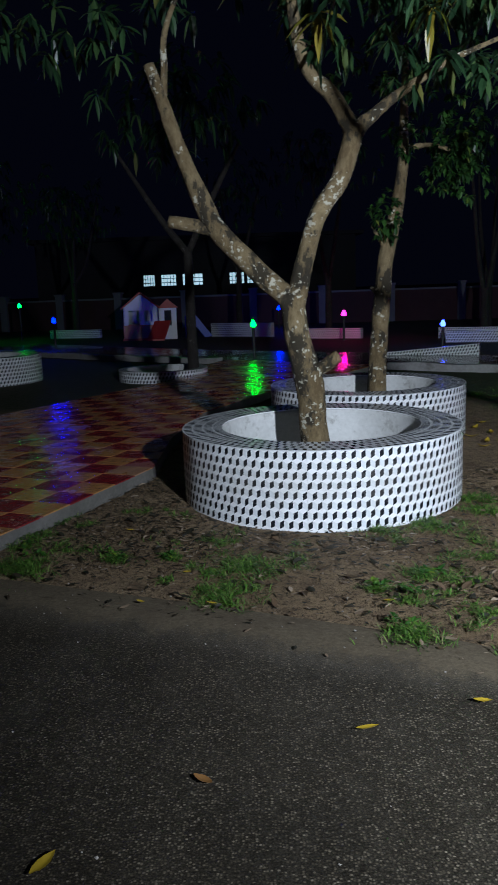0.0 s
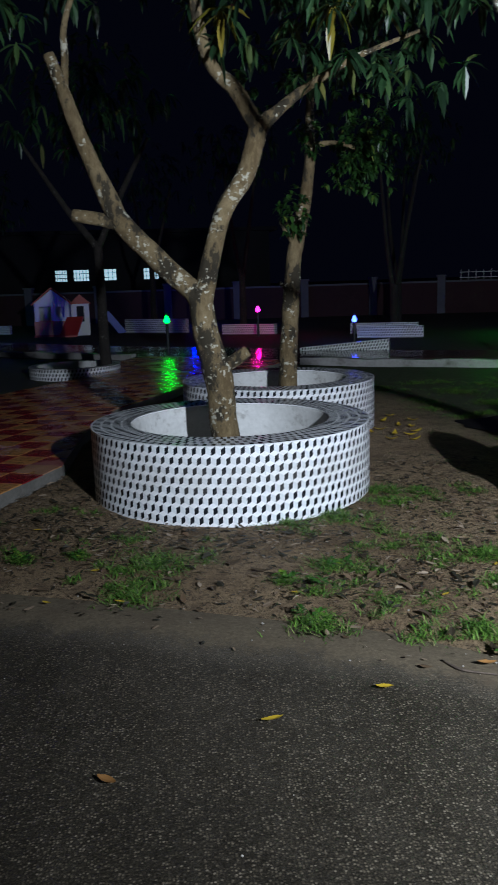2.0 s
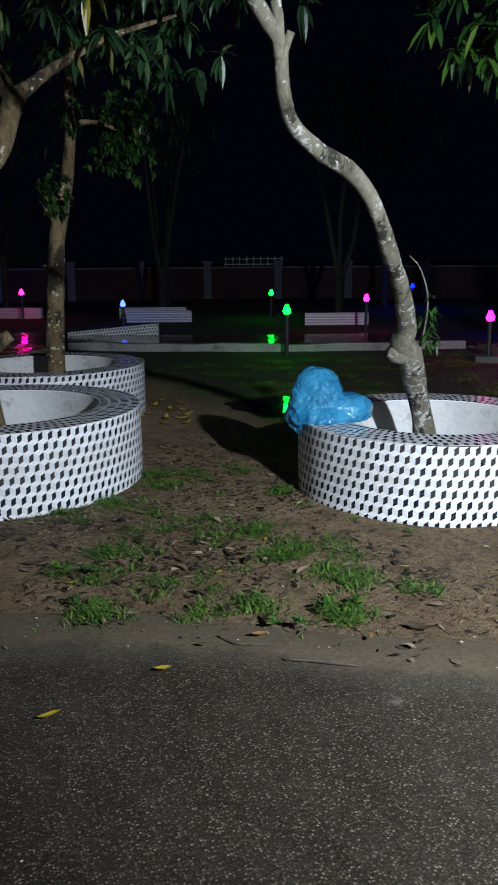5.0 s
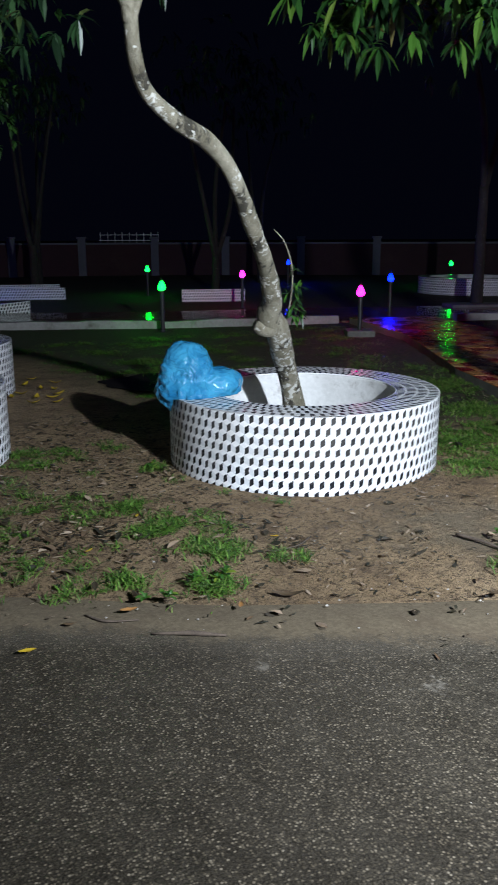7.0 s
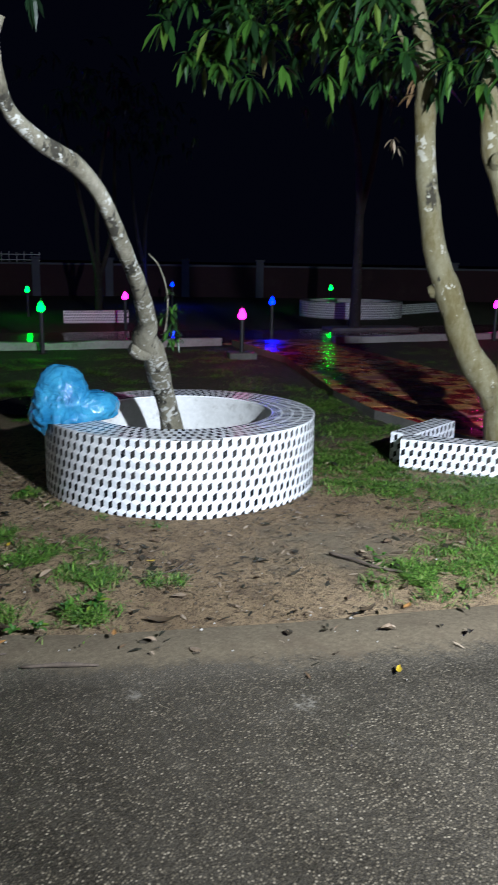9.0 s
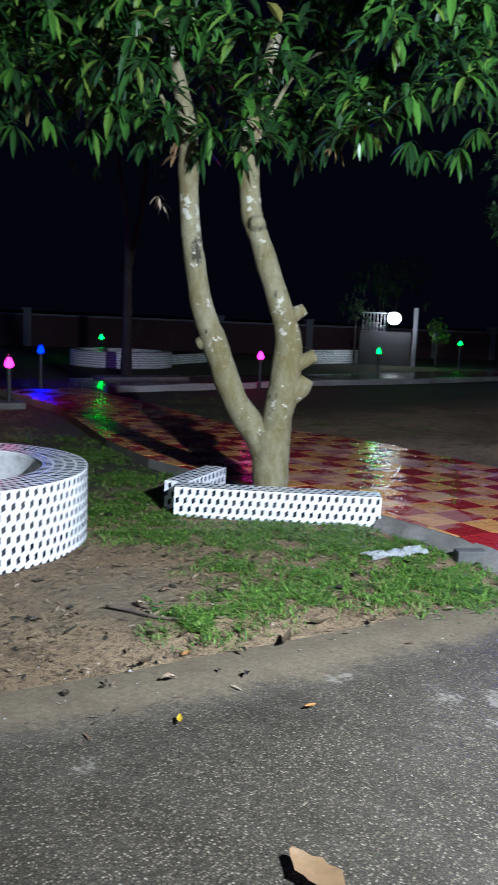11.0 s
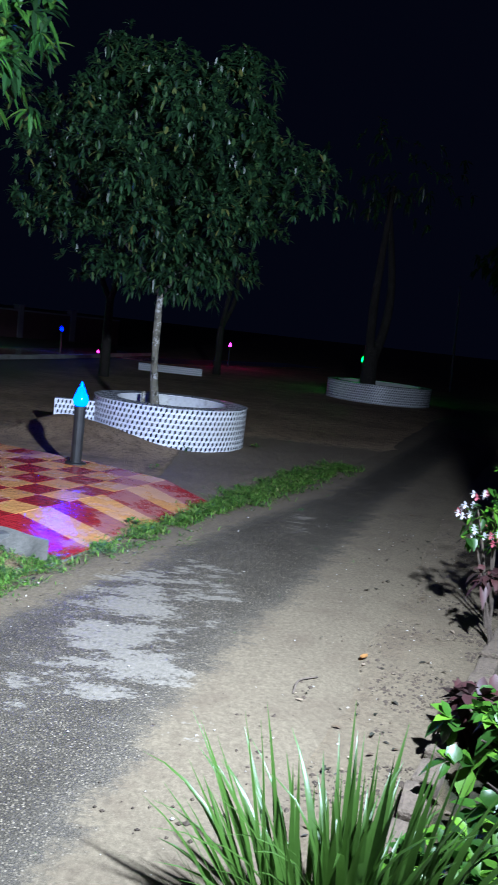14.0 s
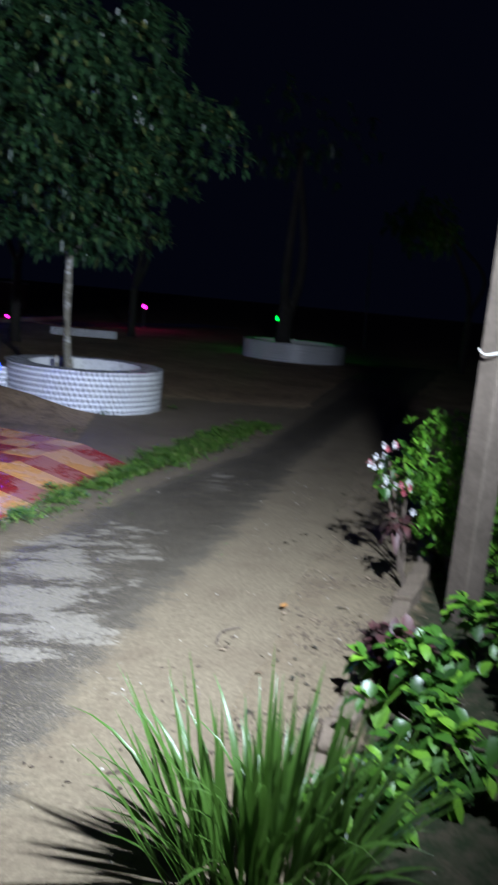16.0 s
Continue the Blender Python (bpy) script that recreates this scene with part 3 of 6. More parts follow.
def panel_mesh(name, data):
    me = bpy.data.meshes.new(name)
    me.from_pydata(data[0], [], data[1])
    for m in (MAT_WHITE, MAT_GREY, MAT_BLACK):
        me.materials.append(m)
    me.polygons.foreach_set("material_index", data[2])
    return me


def place_piece(name, me, m, parent):
    ob = new(name, me)
    ob.parent = parent
    ob.matrix_parent_inverse = Matrix()
    ob.matrix_basis = m
    return ob


def round_planter(x, y, r, h, label, soil=0.1, thick=0.30, cols=5, pitch=0.0635, turn=0.0, sink=0.0):
    root = thing("round_planter", pose(x, y, 0, 0, 0, turn), label, "planter", "round tiled planters")
    count = max(8, round(2 * math.pi * r / (cols * pitch)))
    ang = 2 * math.pi / count
    ri = r - thick
    core = lathe([(r - 0.009, -0.12), (r - 0.009, h - 0.009), (ri + 0.004, h - 0.009), (ri, h - 0.03), (ri - 0.01, -0.1)], 72)
    part("wall", (core[0], core[1][:-2]), MAT_PLASTER, root, "white plastered inner wall", True)
    part("soil", lathe([(ri + 0.02, soil - 0.1), (ri + 0.02, soil + 0.02), (ri * 0.5, soil + 0.05), (0.01, soil + 0.06)], 40), MAT_SOIL, root, "dark bed soil", True)
    gap = 0.0016
    up = 4 * 0.0655
    lower = max(0.1, h - up)

    def side(z):
        def warp(u, v, out):
            a = (u + gap / 2) / r
            rr = r - 0.009 + out
            return (rr * math.cos(a), rr * math.sin(a), z + v)
        return warp

    def top(u, v, out):
        a = (u + gap / 2) / r
        rr = r - 0.001 - (thick - 0.002) + v * 1.0
        return (rr * math.cos(a), rr * math.sin(a), h - 0.009 + out)

    w = r * ang - gap
    rowh = 0.0655
    upper = panel_mesh("side_tile", tile_panel(w, min(up, h) - gap, cols, (min(up, h) - gap) / rowh, side(h - min(up, h) + gap)))
    below = panel_mesh("side_tile", tile_panel(w, lower + 0.06, cols, (lower + 0.06) / rowh, side(h - up - lower - 0.06)))
    rim = panel_mesh("rim_tile", tile_panel(w, thick - 0.002, cols, 4.0, top, fill=0.80))
    for k in range(count):
        m = pose(0, 0, 0, 0, 0, math.degrees(k * ang))
        place_piece("side_tile", upper, m, root)
        place_piece("side_tile", below, m, root)
        place_piece("rim_tile", rim, m, root)
    return root


round_planter(0.357, 6.012, 1.049, 0.529, "round planter wall clad in black and white cube-pattern tiles", turn=3)
round_planter(1.079, 8.55, 1.03, 0.517, "round cube-pattern tiled planter standing behind another planter", turn=9)
round_planter(3.133, 4.567, 0.935, 0.495, "round cube-pattern tiled planter with a blue bag on its rim", turn=5)
round_planter(10.775, 1.32, 1.033, 0.53, "round cube-pattern tiled planter half banked with sand", turn=2)
round_planter(22.99, -2.99, 1.48, 0.51, "dim round cube-pattern tiled planter by the lane", turn=0)
round_planter(-5.12, 14.9, 1.03, 0.50, "round cube-pattern tiled planter on the dark lawn", turn=4)
round_planter(-1.75, 14.45, 0.80, 0.20, "low round cube-pattern tiled tree surround", soil=0.05, thick=0.14)
round_planter(17.2, 16.6, 1.5, 0.45, "far round cube-pattern tiled planter in dim light", turn=3)


def tiled_wall(name, p, q, h, thick, label, drop=0.0, parent=None, category="low wall"):
    """A straight low wall clad in the same tiles on front, top and ends, from p to q; its top falls by drop."""
    d = Vector((q[0] - p[0], q[1] - p[1], 0))
    ln = d.length
    ang = math.degrees(math.atan2(d.y, d.x))
    root = thing(name, pose(p[0], p[1], 0, 0, 0, ang), label, category, "straight tiled bed walls")
    hb = h - drop
    v = [(0, 0.008, -0.08), (ln, 0.008, -0.08), (ln, thick - 0.008, -0.08), (0, thick - 0.008, -0.08), (0, 0.008, h - 0.008), (ln, 0.008, hb - 0.008), (ln, thick - 0.008, hb - 0.008), (0, thick - 0.008, h - 0.008)]
    f = [(3, 2, 1, 0), (4, 5, 6, 7), (0, 1, 5, 4), (1, 2, 6, 5), (2, 3, 7, 6), (3, 0, 4, 7)]
    part("wall", (v, f), MAT_PLASTER, root, "plastered wall core")
    n = max(1, round(ln / 0.318))
    w = ln / n - 0.0016
    for k in range(n):
        x0 = k * ln / n
        hk = h - drop * (k + 0.5) / n
        slope = -drop / ln

        def front(u, v_, out, x0=x0, hk=hk):
            return (x0 + u, 0.008 - out, v_ + slope * (u - w / 2) if v_ > 0.02 else v_)

        def top(u, v_, out, x0=x0, hk=hk):
            return (x0 + u, 0.002 + v_, hk - 0.008 + out + slope * (u - w / 2))

        place_piece("side_tile", panel_mesh("side_tile", tile_panel(w, hk, 5, hk / 0.0655, front)), Matrix(), root)
        place_piece("rim_tile", panel_mesh("rim_tile", tile_panel(w, thick - 0.004, 5, max(1.0, (thick - 0.004) / 0.07), top)), Matrix(), root)
    for x0, sg in ((ln, 1), (0, -1)):
        def end(u, v_, out, x0=x0, sg=sg):
            return (x0 + sg * (out - 0.0005), (u if sg > 0 else thick - u), v_)
        hh = (h if sg < 0 else hb) - 0.002
        place_piece("end_tile", panel_mesh("end_tile", tile_panel(thick, hh, max(1, round(thick / 0.064)), hh / 0.0655, end)), Matrix(), root)
    return root


tiled_wall("bed_wall", (4.62, 3.82), (5.44, 2.50), 0.235, 0.20, "low cube-pattern tiled wall before a forked mango tree")
tiled_wall("bed_wall", (4.80, 3.87), (5.55, 4.04), 0.235, 0.18, "short cube-pattern tiled return wall beside the mango tree")
tiled_wall("bed_wall", (4.94, 20.9), (6.52, 20.27), 0.30, 0.2, "far low cube-pattern tiled bed wall")
tiled_wall("bed_wall", (5.15, 22.6), (6.9, 21.9), 0.30, 0.2, "far low cube-pattern tiled bed wall behind another")
tiled_wall("bed_wall", (8.69, 17.87), (10.13, 17.3), 0.30, 0.2, "far low cube-pattern tiled bed wall under a tree")
tiled_wall("bed_wall", (2.81, 17.4), (4.58, 16.65), 0.09, 0.2, "low cube-pattern tiled bed wall with a falling top", -0.18)
tiled_wall("bed_wall", (-1.46, 27.2), (0.52, 26.0), 0.45, 0.2, "far cube-pattern tiled bed wall behind a green lamp")
tiled_wall("bed_wall", (1.6, 24.5), (3.1, 23.7), 0.3, 0.2, "far low cube-pattern tiled bed wall near a magenta lamp")
tiled_wall("bed_wall", (18.9, 16.2), (23.2, 17.0), 0.3, 0.2, "long far cube-pattern tiled bed wall")
tiled_wall("bed_wall", (24.8, 14.5), (28.8, 13.9), 0.5, 0.2, "far cube-pattern tiled bed wall near the bright lamp")
tiled_wall("bed_wall", (24.7, 4.25), (24.95, 2.3), 0.22, 0.2, "far low cube-pattern tiled bed wall behind a round planter")
tiled_wall("bed_wall", (10.22, 2.75), (10.34, 2.25), 0.44, 0.16, "stub of cube-pattern tiled wall joining a round planter", 0.0)
tiled_wall("bed_wall", (-7.5, 29.5), (-5.6, 29.0), 0.3, 0.2, "far low cube-pattern tiled bed wall near the playhouse")

# ---- trees ----


def tree(name, base, limbs, bark, label, crown=None, leaf_mat=None, seg=14, extra=(), group=""):
    """limbs: rows of (part name, points). crown: (vertices, faces)."""
    root = thing(name, Matrix.Translation(base), label, "tree", group)
    inv = Matrix.Translation(Vector(base)).inverted()
    shift = lambda vs: [tuple(Vector(p) - Vector(base)) for p in vs]
    for pn, pts in limbs:
        v, f = tube(pts, seg, 6, 0.07)
        part(pn, (shift(v), f), bark, root, smooth=True)
    if crown:
        part("crown", (shift(crown[0]), crown[1]), leaf_mat, root, "hanging leaf clusters")
    for pn, (v, f), mat, lab in extra:
        part(pn, (shift(v), f), mat, root, lab)
    return root


def ball_crown(c, rad, clusters, length, count=9, droop=0.6, width=0.27, shell=0.55, low=-1.0, keep=None, lumps=0.35, seed=1, lift=0.0):
    """Leaf whorls through an uneven ellipsoid, denser near its surface."""
    random.seed(seed)
    v, f = [], []
    c, made, tries = Vector(c), 0, 0
    while made < clusters and tries < clusters * 40:
        tries += 1
        d = Vector((random.gauss(0, 1), random.gauss(0, 1), random.gauss(0, 1))).normalized()
        if d.z < low:
            continue
        reach = 1 + lumps * noise.noise(d * 2.1 + Vector((seed, 0, 0))) + lumps * 0.5 * noise.noise(d * 5.3 + Vector((0, seed, 0)))
        t = random.uniform(shell, 1.0) * reach
        p = c + Vector((d.x * rad[0], d.y * rad[1], d.z * rad[2])) * t
        if keep and not keep(p):
            continue
        axis = d * 0.7 + Vector((random.uniform(-0.4, 0.4), random.uniform(-0.4, 0.4), random.uniform(-0.5, 0.35) + lift))
        rosette(v, f, p, axis, count, length, droop, width)
        made += 1
    return v, f


def clumped_crown(c, rad, clumps, per, size, length, count=9, droop=0.5, width=0.3, seed=1, keep=None):
    """A crown of separate rounded leaf clumps with dark gaps between, over an uneven ellipsoid."""
    random.seed(seed)
    lists = []
    for k in range(clumps):
        h = 1 - 2 * (k + 0.5) / clumps
        a = 2.39996 * k + random.uniform(-0.35, 0.35)
        d = Vector((math.sqrt(1 - h * h) * math.cos(a), math.sqrt(1 - h * h) * math.sin(a), h))
        t = random.uniform(0.62, 0.98) + 0.12 * noise.noise(d * 2.4 + Vector((seed, 0, 0)))
        p = Vector(c) + Vector((d.x * rad[0], d.y * rad[1], d.z * rad[2])) * t
        s = size * random.uniform(0.7, 1.25)
        state = random.getstate()
        lists.append(ball_crown(p, (s, s, s * 0.75), int(per * random.uniform(0.7, 1.2)), length, count, droop, width, 0.45, low=-0.5, keep=keep, seed=seed * 100 + k, lift=0.45))
        random.setstate(state)
    return merge(*lists)


def merge(*lists):
    v, f = [], []
    for a, b in lists:
        k = len(v)
        v += a
        f += [tuple(i + k for i in q) for q in b]
    return v, f


def hanging(points, length, count, droop=1.1, seed=3):
    random.seed(seed)
    v, f = [], []
    for p in points:
        rosette(v, f, p, (random.uniform(-0.3, 0.3), random.uniform(-0.3, 0.3), -0.5), count, length, droop * 0.5, 0.29, 1.1)
    return v, f


# forked mango in the first round planter
t1 = [("trunk", [(0.36, 6.0, 0.08, 0.14), (0.31, 6.0, 0.42, 0.107), (0.28, 6.01, 0.83, 0.108), (0.20, 6.01, 1.17, 0.097), (0.155, 6.02, 1.50, 0.088)]),
      ("limb", [(0.18, 6.02, 1.36, 0.085), (0.12, 6.02, 1.48, 0.083), (-0.05, 6.03, 1.64, 0.079), (-0.35, 6.06, 1.95, 0.077), (-0.49, 6.07, 2.23, 0.066), (-0.64, 6.08, 2.61, 0.053), (-0.73, 6.09, 2.9, 0.048), (-0.81, 6.1, 3.13, 0.040)]),
      ("stub", [(-0.34, 6.06, 1.96, 0.05), (-0.52, 6.07, 2.01, 0.047), (-0.72, 6.09, 2.05, 0.044)]),
      ("limb", [(0.17, 6.01, 1.36, 0.08), (0.21, 6.01, 1.52, 0.076), (0.27, 6.01, 1.76, 0.066), (0.37, 6.0, 2.06, 0.065), (0.54, 5.98, 2.32, 0.068), (0.64, 5.98, 2.66, 0.072)]),
      ("branch", [(0.64, 5.98, 2.58, 0.066), (0.58, 5.98, 2.68, 0.062), (0.47, 5.99, 2.87, 0.055), (0.31, 6.0, 3.03, 0.047), (0.24, 6.01, 3.27, 0.043), (0.21, 6.01, 3.6, 0.037), (0.3, 6.1, 4.1, 0.025)]),
      ("branch", [(0.62, 5.98, 2.56, 0.058), (0.68, 5.97, 2.65, 0.056), (0.76, 5.97, 2.71, 0.046), (0.95, 5.95, 2.85, 0.034), (1.3, 5.95, 3.05, 0.022), (1.8, 6.0, 3.25, 0.012)]),
      ("branch", [(-0.72, 6.1, 2.85, 0.03), (-0.70, 6.1, 3.1, 0.026), (-0.68, 6.1, 3.35, 0.022), (-0.5, 6.15, 3.8, 0.014)]),
      ("stub", [(0.30, 6.0, 0.91, 0.052), (0.40, 5.97, 0.97, 0.05), (0.50, 5.95, 1.04, 0.044)])]
c1 = merge(ball_crown((1.25, 6.2, 3.85), (1.55, 1.5, 0.95), 260, 0.18, 9, 0.45, 0.3, 0.3, keep=lambda p: p.z > 2.75 and not (p.x < 1.0 and p.z < 3.1), seed=4),
           ball_crown((-1.5, 6.7, 3.75), (0.9, 0.9, 0.6), 32, 0.18, 8, 0.45, 0.3, 0.3, seed=10),
           ball_crown((-0.3, 6.6, 4.3), (1.6, 1.2, 0.9), 110, 0.18, 8, 0.45, 0.3, 0.3, seed=9),
           hanging([(1.55, 6.0, 2.95), (1.75, 6.1, 2.80), (1.95, 6.0, 2.88), (1.3, 5.9, 3.05), (1.05, 5.95, 2.92), (0.85, 5.9, 3.15)], 0.165, 10))
yel = hanging([(0.38, 5.85, 3.32), (1.15, 5.8, 3.36)], 0.22, 6, 1.0, 5)
tree("mango_tree", (0.36, 6.0, 0.1), t1, MAT_BARK_LICHEN, "forked mango tree with lichen-spotted bark in a round planter", c1, MAT_LEAF_DARK,
     extra=[("yellow_leaves", yel, make_leaf("yellowing_leaf", ((0.0, (0.14, 0.20, 0.02)), (1.0, (0.40, 0.30, 0.04))), 0.3), "yellowing hanging leaves")])

# slim tree with round leaves in the second planter
t2 = [("trunk", [(1.19, 8.6, 0.08, 0.125), (1.2, 8.6, 0.48, 0.104), (1.23, 8.6, 1.1, 0.092), (1.29, 8.59, 1.8, 0.083), (1.39, 8.57, 2.25, 0.07), (1.46, 8.56, 2.69, 0.058), (1.47, 8.56, 3.07, 0.046), (1.5, 8.6, 3.9, 0.03)]),
      ("branch", [(1.3, 8.59, 1.9, 0.03), (1.2, 8.5, 2.02, 0.02), (1.12, 8.45, 2.15, 0.01)]),
      ("branch", [(1.46, 8.56, 2.9, 0.03), (1.8, 8.5, 2.9, 0.022), (2.1, 8.5, 2.75, 0.012)]),
      ("stub", [(1.21, 8.6, 1.45, 0.03), (1.12, 8.55, 1.52, 0.02)])]
c2 = merge(ball_crown((1.25, 8.45, 2.2), (0.22, 0.25, 0.30), 26, 0.085, 9, 0.3, 0.5, 0.2, seed=11),
           ball_crown((1.45, 8.45, 2.98), (0.14, 0.2, 0.22), 12, 0.085, 9, 0.3, 0.5, 0.2, seed=12),
           ball_crown((2.0, 8.5, 2.75), (0.34, 0.35, 0.52), 140, 0.075, 9, 0.4, 0.55, 0.2, seed=13),
           ball_crown((1.7, 8.6, 3.7), (1.1, 1.0, 0.8), 90, 0.1, 9, 0.4, 0.45, 0.3, seed=14))
tree("leafy_tree", (1.19, 8.6, 0.1), t2, MAT_BARK_LICHEN, "slim mottled tree with small round leaves in a tiled planter", c2, MAT_LEAF_DIM)

# leaning pale tree in the third planter
t3 = [("trunk", [(3.11, 4.58, 0.08, 0.10), (3.05, 4.56, 0.40, 0.079), (2.95, 4.51, 0.66, 0.073), (2.77, 4.34, 0.93, 0.080), (2.67, 4.29, 1.04, 0.080), (2.63, 4.18, 1.15, 0.059), (2.43, 3.95, 1.39, 0.047), (2.18, 3.70, 1.61, 0.043), (2.01, 3.56, 1.80, 0.040), (1.84, 3.48, 1.93, 0.042), (1.64, 3.42, 2.01, 0.038), (1.49, 3.37, 2.10, 0.034), (1.41, 3.30, 2.20, 0.031), (1.37, 3.24, 2.30, 0.029), (1.36, 3.22, 2.37, 0.031)]),
      ("branch", [(1.36, 3.23, 2.33, 0.029), (1.335, 3.205, 2.40, 0.030), (1.27, 3.18, 2.46, 0.032), (1.19, 3.13, 2.54, 0.032), (1.05, 3.05, 2.75, 0.028), (0.95, 3.0, 3.2, 0.02)]),
      ("branch", [(1.36, 3.23, 2.33, 0.021), (1.345, 3.21, 2.41, 0.022), (1.33, 3.19, 2.48, 0.023), (1.32, 3.18, 2.56, 0.022), (1.33, 3.1, 3.0, 0.016)]),
      ("stub", [(1.36, 3.22, 2.33, 0.019), (1.37, 3.20, 2.37, 0.018), (1.385, 3.18, 2.42, 0.016)]),
      ("knot", [(2.72, 4.31, 0.97, 0.068), (2.65, 4.31, 0.96, 0.058), (2.59, 4.31, 0.985, 0.038)]),
      ("shoot", [(2.80, 4.34, 0.90, 0.008), (2.83, 4.29, 1.10, 0.006), (2.84, 4.28, 1.31, 0.005), (2.80, 4.31, 1.48, 0.004), (2.74, 4.34, 1.56, 0.003)])]
c3 = merge(ball_crown((2.86, 4.28, 1.22), (0.06, 0.06, 0.26), 15, 0.07, 4, 0.4, 0.36, 0.1, seed=21),
           ball_crown((1.0, 3.0, 4.2), (0.8, 0.8, 0.5), 50, 0.18, 9, 0.7, 0.26, 0.3, seed=22))
tree("leaning_tree", (3.10, 4.55, 0.1), t3, MAT_BARK_PALE, "pale blotched bare-stemmed tree leaning over a planter", c3, MAT_LEAF)

# forked mango by the right-hand walk
t4 = [("trunk", [(5.34, 3.44, -0.02, 0.165), (5.32, 3.42, 0.18, 0.146), (5.32, 3.42, 0.47, 0.145), (5.30, 3.45, 0.66, 0.150)]),
      ("limb", [(5.29, 3.46, 0.5, 0.12), (5.24, 3.53, 0.64, 0.112), (5.14, 3.69, 0.92, 0.098), (5.05, 3.83, 1.34, 0.097), (4.99, 3.92, 1.64, 0.088), (4.95, 3.98, 1.98, 0.082), (4.93, 4.02, 2.31, 0.077), (4.92, 4.03, 2.6, 0.077), (4.9, 4.05, 3.0, 0.065), (4.8, 4.2, 3.7, 0.04)]),
      ("limb", [(5.32, 3.42, 0.5, 0.13), (5.335, 3.40, 0.68, 0.126), (5.36, 3.36, 1.01, 0.120), (5.37, 3.34, 1.37, 0.102), (5.32, 3.42, 1.67, 0.088), (5.24, 3.53, 2.05, 0.083), (5.19, 3.62, 2.34, 0.078), (5.17, 3.64, 2.67, 0.077), (5.17, 3.64, 2.95, 0.064), (5.25, 3.5, 3.6, 0.045)]),
      ("stub", [(5.38, 3.33, 1.14, 0.06), (5.43, 3.24, 1.21, 0.056), (5.49, 3.16, 1.26, 0.050)]),
      ("stub", [(5.33, 3.40, 1.50, 0.080), (5.40, 3.31, 1.57, 0.06), (5.44, 3.25, 1.62, 0.045)]),
      ("knot", [(5.37, 3.34, 0.92, 0.09), (5.43, 3.25, 1.00, 0.082), (5.46, 3.21, 1.08, 0.06)]),
      ("knot", [(5.06, 3.82, 1.38, 0.07), (5.02, 3.88, 1.34, 0.06), (4.98, 3.94, 1.31, 0.046)]),
      ("knot", [(5.20, 3.57, 2.22, 0.075), (5.14, 3.53, 2.24, 0.06), (5.10, 3.50, 2.25, 0.045)])]
for ex, ey, ez in ((5.5, 3.0, 3.5), (4.4, 4.6, 3.5)):
    s = (4.92, 4.03, 2.75) if ex < 4.8 else (5.17, 3.62, 2.8)
    t4.append(("branch", [(*s, 0.02), (s[0] * 0.5 + ex * 0.5, s[1] * 0.5 + ey * 0.5, (s[2] + ez) / 2 + 0.25, 0.013), (ex, ey, ez, 0.007)]))
c4 = merge(clumped_crown((5.15, 3.4, 3.75), (1.6, 2.1, 0.95), 52, 17, 0.42, 0.19, 10, 0.42, 0.31, 31, keep=lambda p: p.z > 2.72),
           clumped_crown((4.1, 5.0, 3.5), (0.75, 0.85, 0.55), 13, 14, 0.36, 0.2, 9, 0.45, 0.30, 37, keep=lambda p: p.z > 2.8),
           hanging([(4.75, 4.35, 2.80), (4.62, 4.55, 2.86), (4.45, 4.6, 2.85), (4.25, 4.85, 2.92), (4.95, 3.95, 2.75), (5.1, 3.5, 2.8), (5.25, 3.3, 2.82), (5.4, 3.1, 2.85), (5.75, 2.6, 2.85), (5.85, 2.5, 2.78), (5.98, 2.3, 2.82), (6.05, 2.2, 2.95), (6.2, 2.0, 3.0), (3.95, 5.25, 2.95), (3.8, 5.45, 3.05), (4.1, 5.05, 2.85), (4.9, 3.8, 2.86), (5.0, 3.62, 2.72)], 0.17, 11, 1.0, 33))
dry = hanging([(4.80, 4.22, 2.42), (4.83, 4.2, 2.36)], 0.09, 6, 1.0, 35)
brown = hanging([(4.86, 4.1, 2.72), (4.82, 4.05, 2.80), (5.42, 3.05, 2.80)], 0.13, 4, 1.2, 36)
sprout = ([], [])
leaf(*sprout, (5.49, 3.15, 1.29), (0.5, -0.8, 0.15), 0.16, 0.05, 0.3)
leaf(*sprout, (5.48, 3.17, 1.30), (-0.5, 0.7, 0.35), 0.11, 0.035, 0.2)
tree("mango_tree", (5.34, 3.44, 0), t4, MAT_BARK_MOSSY, "forked mango tree with sawn stubs and a low leafy crown", c4, MAT_LEAF,
     extra=[("dry_leaves", dry, MAT_LITTER, "shrivelled dry leaves"), ("brown_leaves", brown, MAT_BROWNLEAF, "brown hanging leaves"), ("sprout", sprout, MAT_LEAF_ROUND, "fresh green sprout")])

# full round mango in the right-hand planter
t5 = [("trunk", [(10.9, 1.54, 0.08, 0.08), (10.9, 1.56, 0.43, 0.064), (10.89, 1.61, 0.87, 0.050), (10.89, 1.63, 1.63, 0.047), (10.89, 1.62, 2.05, 0.04)]),
      ("limb", [(10.89, 1.62, 1.9, 0.03), (10.9, 1.2, 2.5, 0.016), (10.95, 0.6, 3.4, 0.008)]),
      ("limb", [(10.89, 1.62, 1.9, 0.03), (10.85, 2.2, 2.6, 0.016), (10.8, 2.9, 3.4, 0.008)]),
      ("limb", [(10.89, 1.62, 1.95, 0.03), (11.2, 1.6, 3.0, 0.016), (11.2, 1.5, 4.2, 0.008)]),
      ("shoot", [(10.86, 1.72, 0.25, 0.03), (10.86, 1.72, 0.6, 0.026)])]
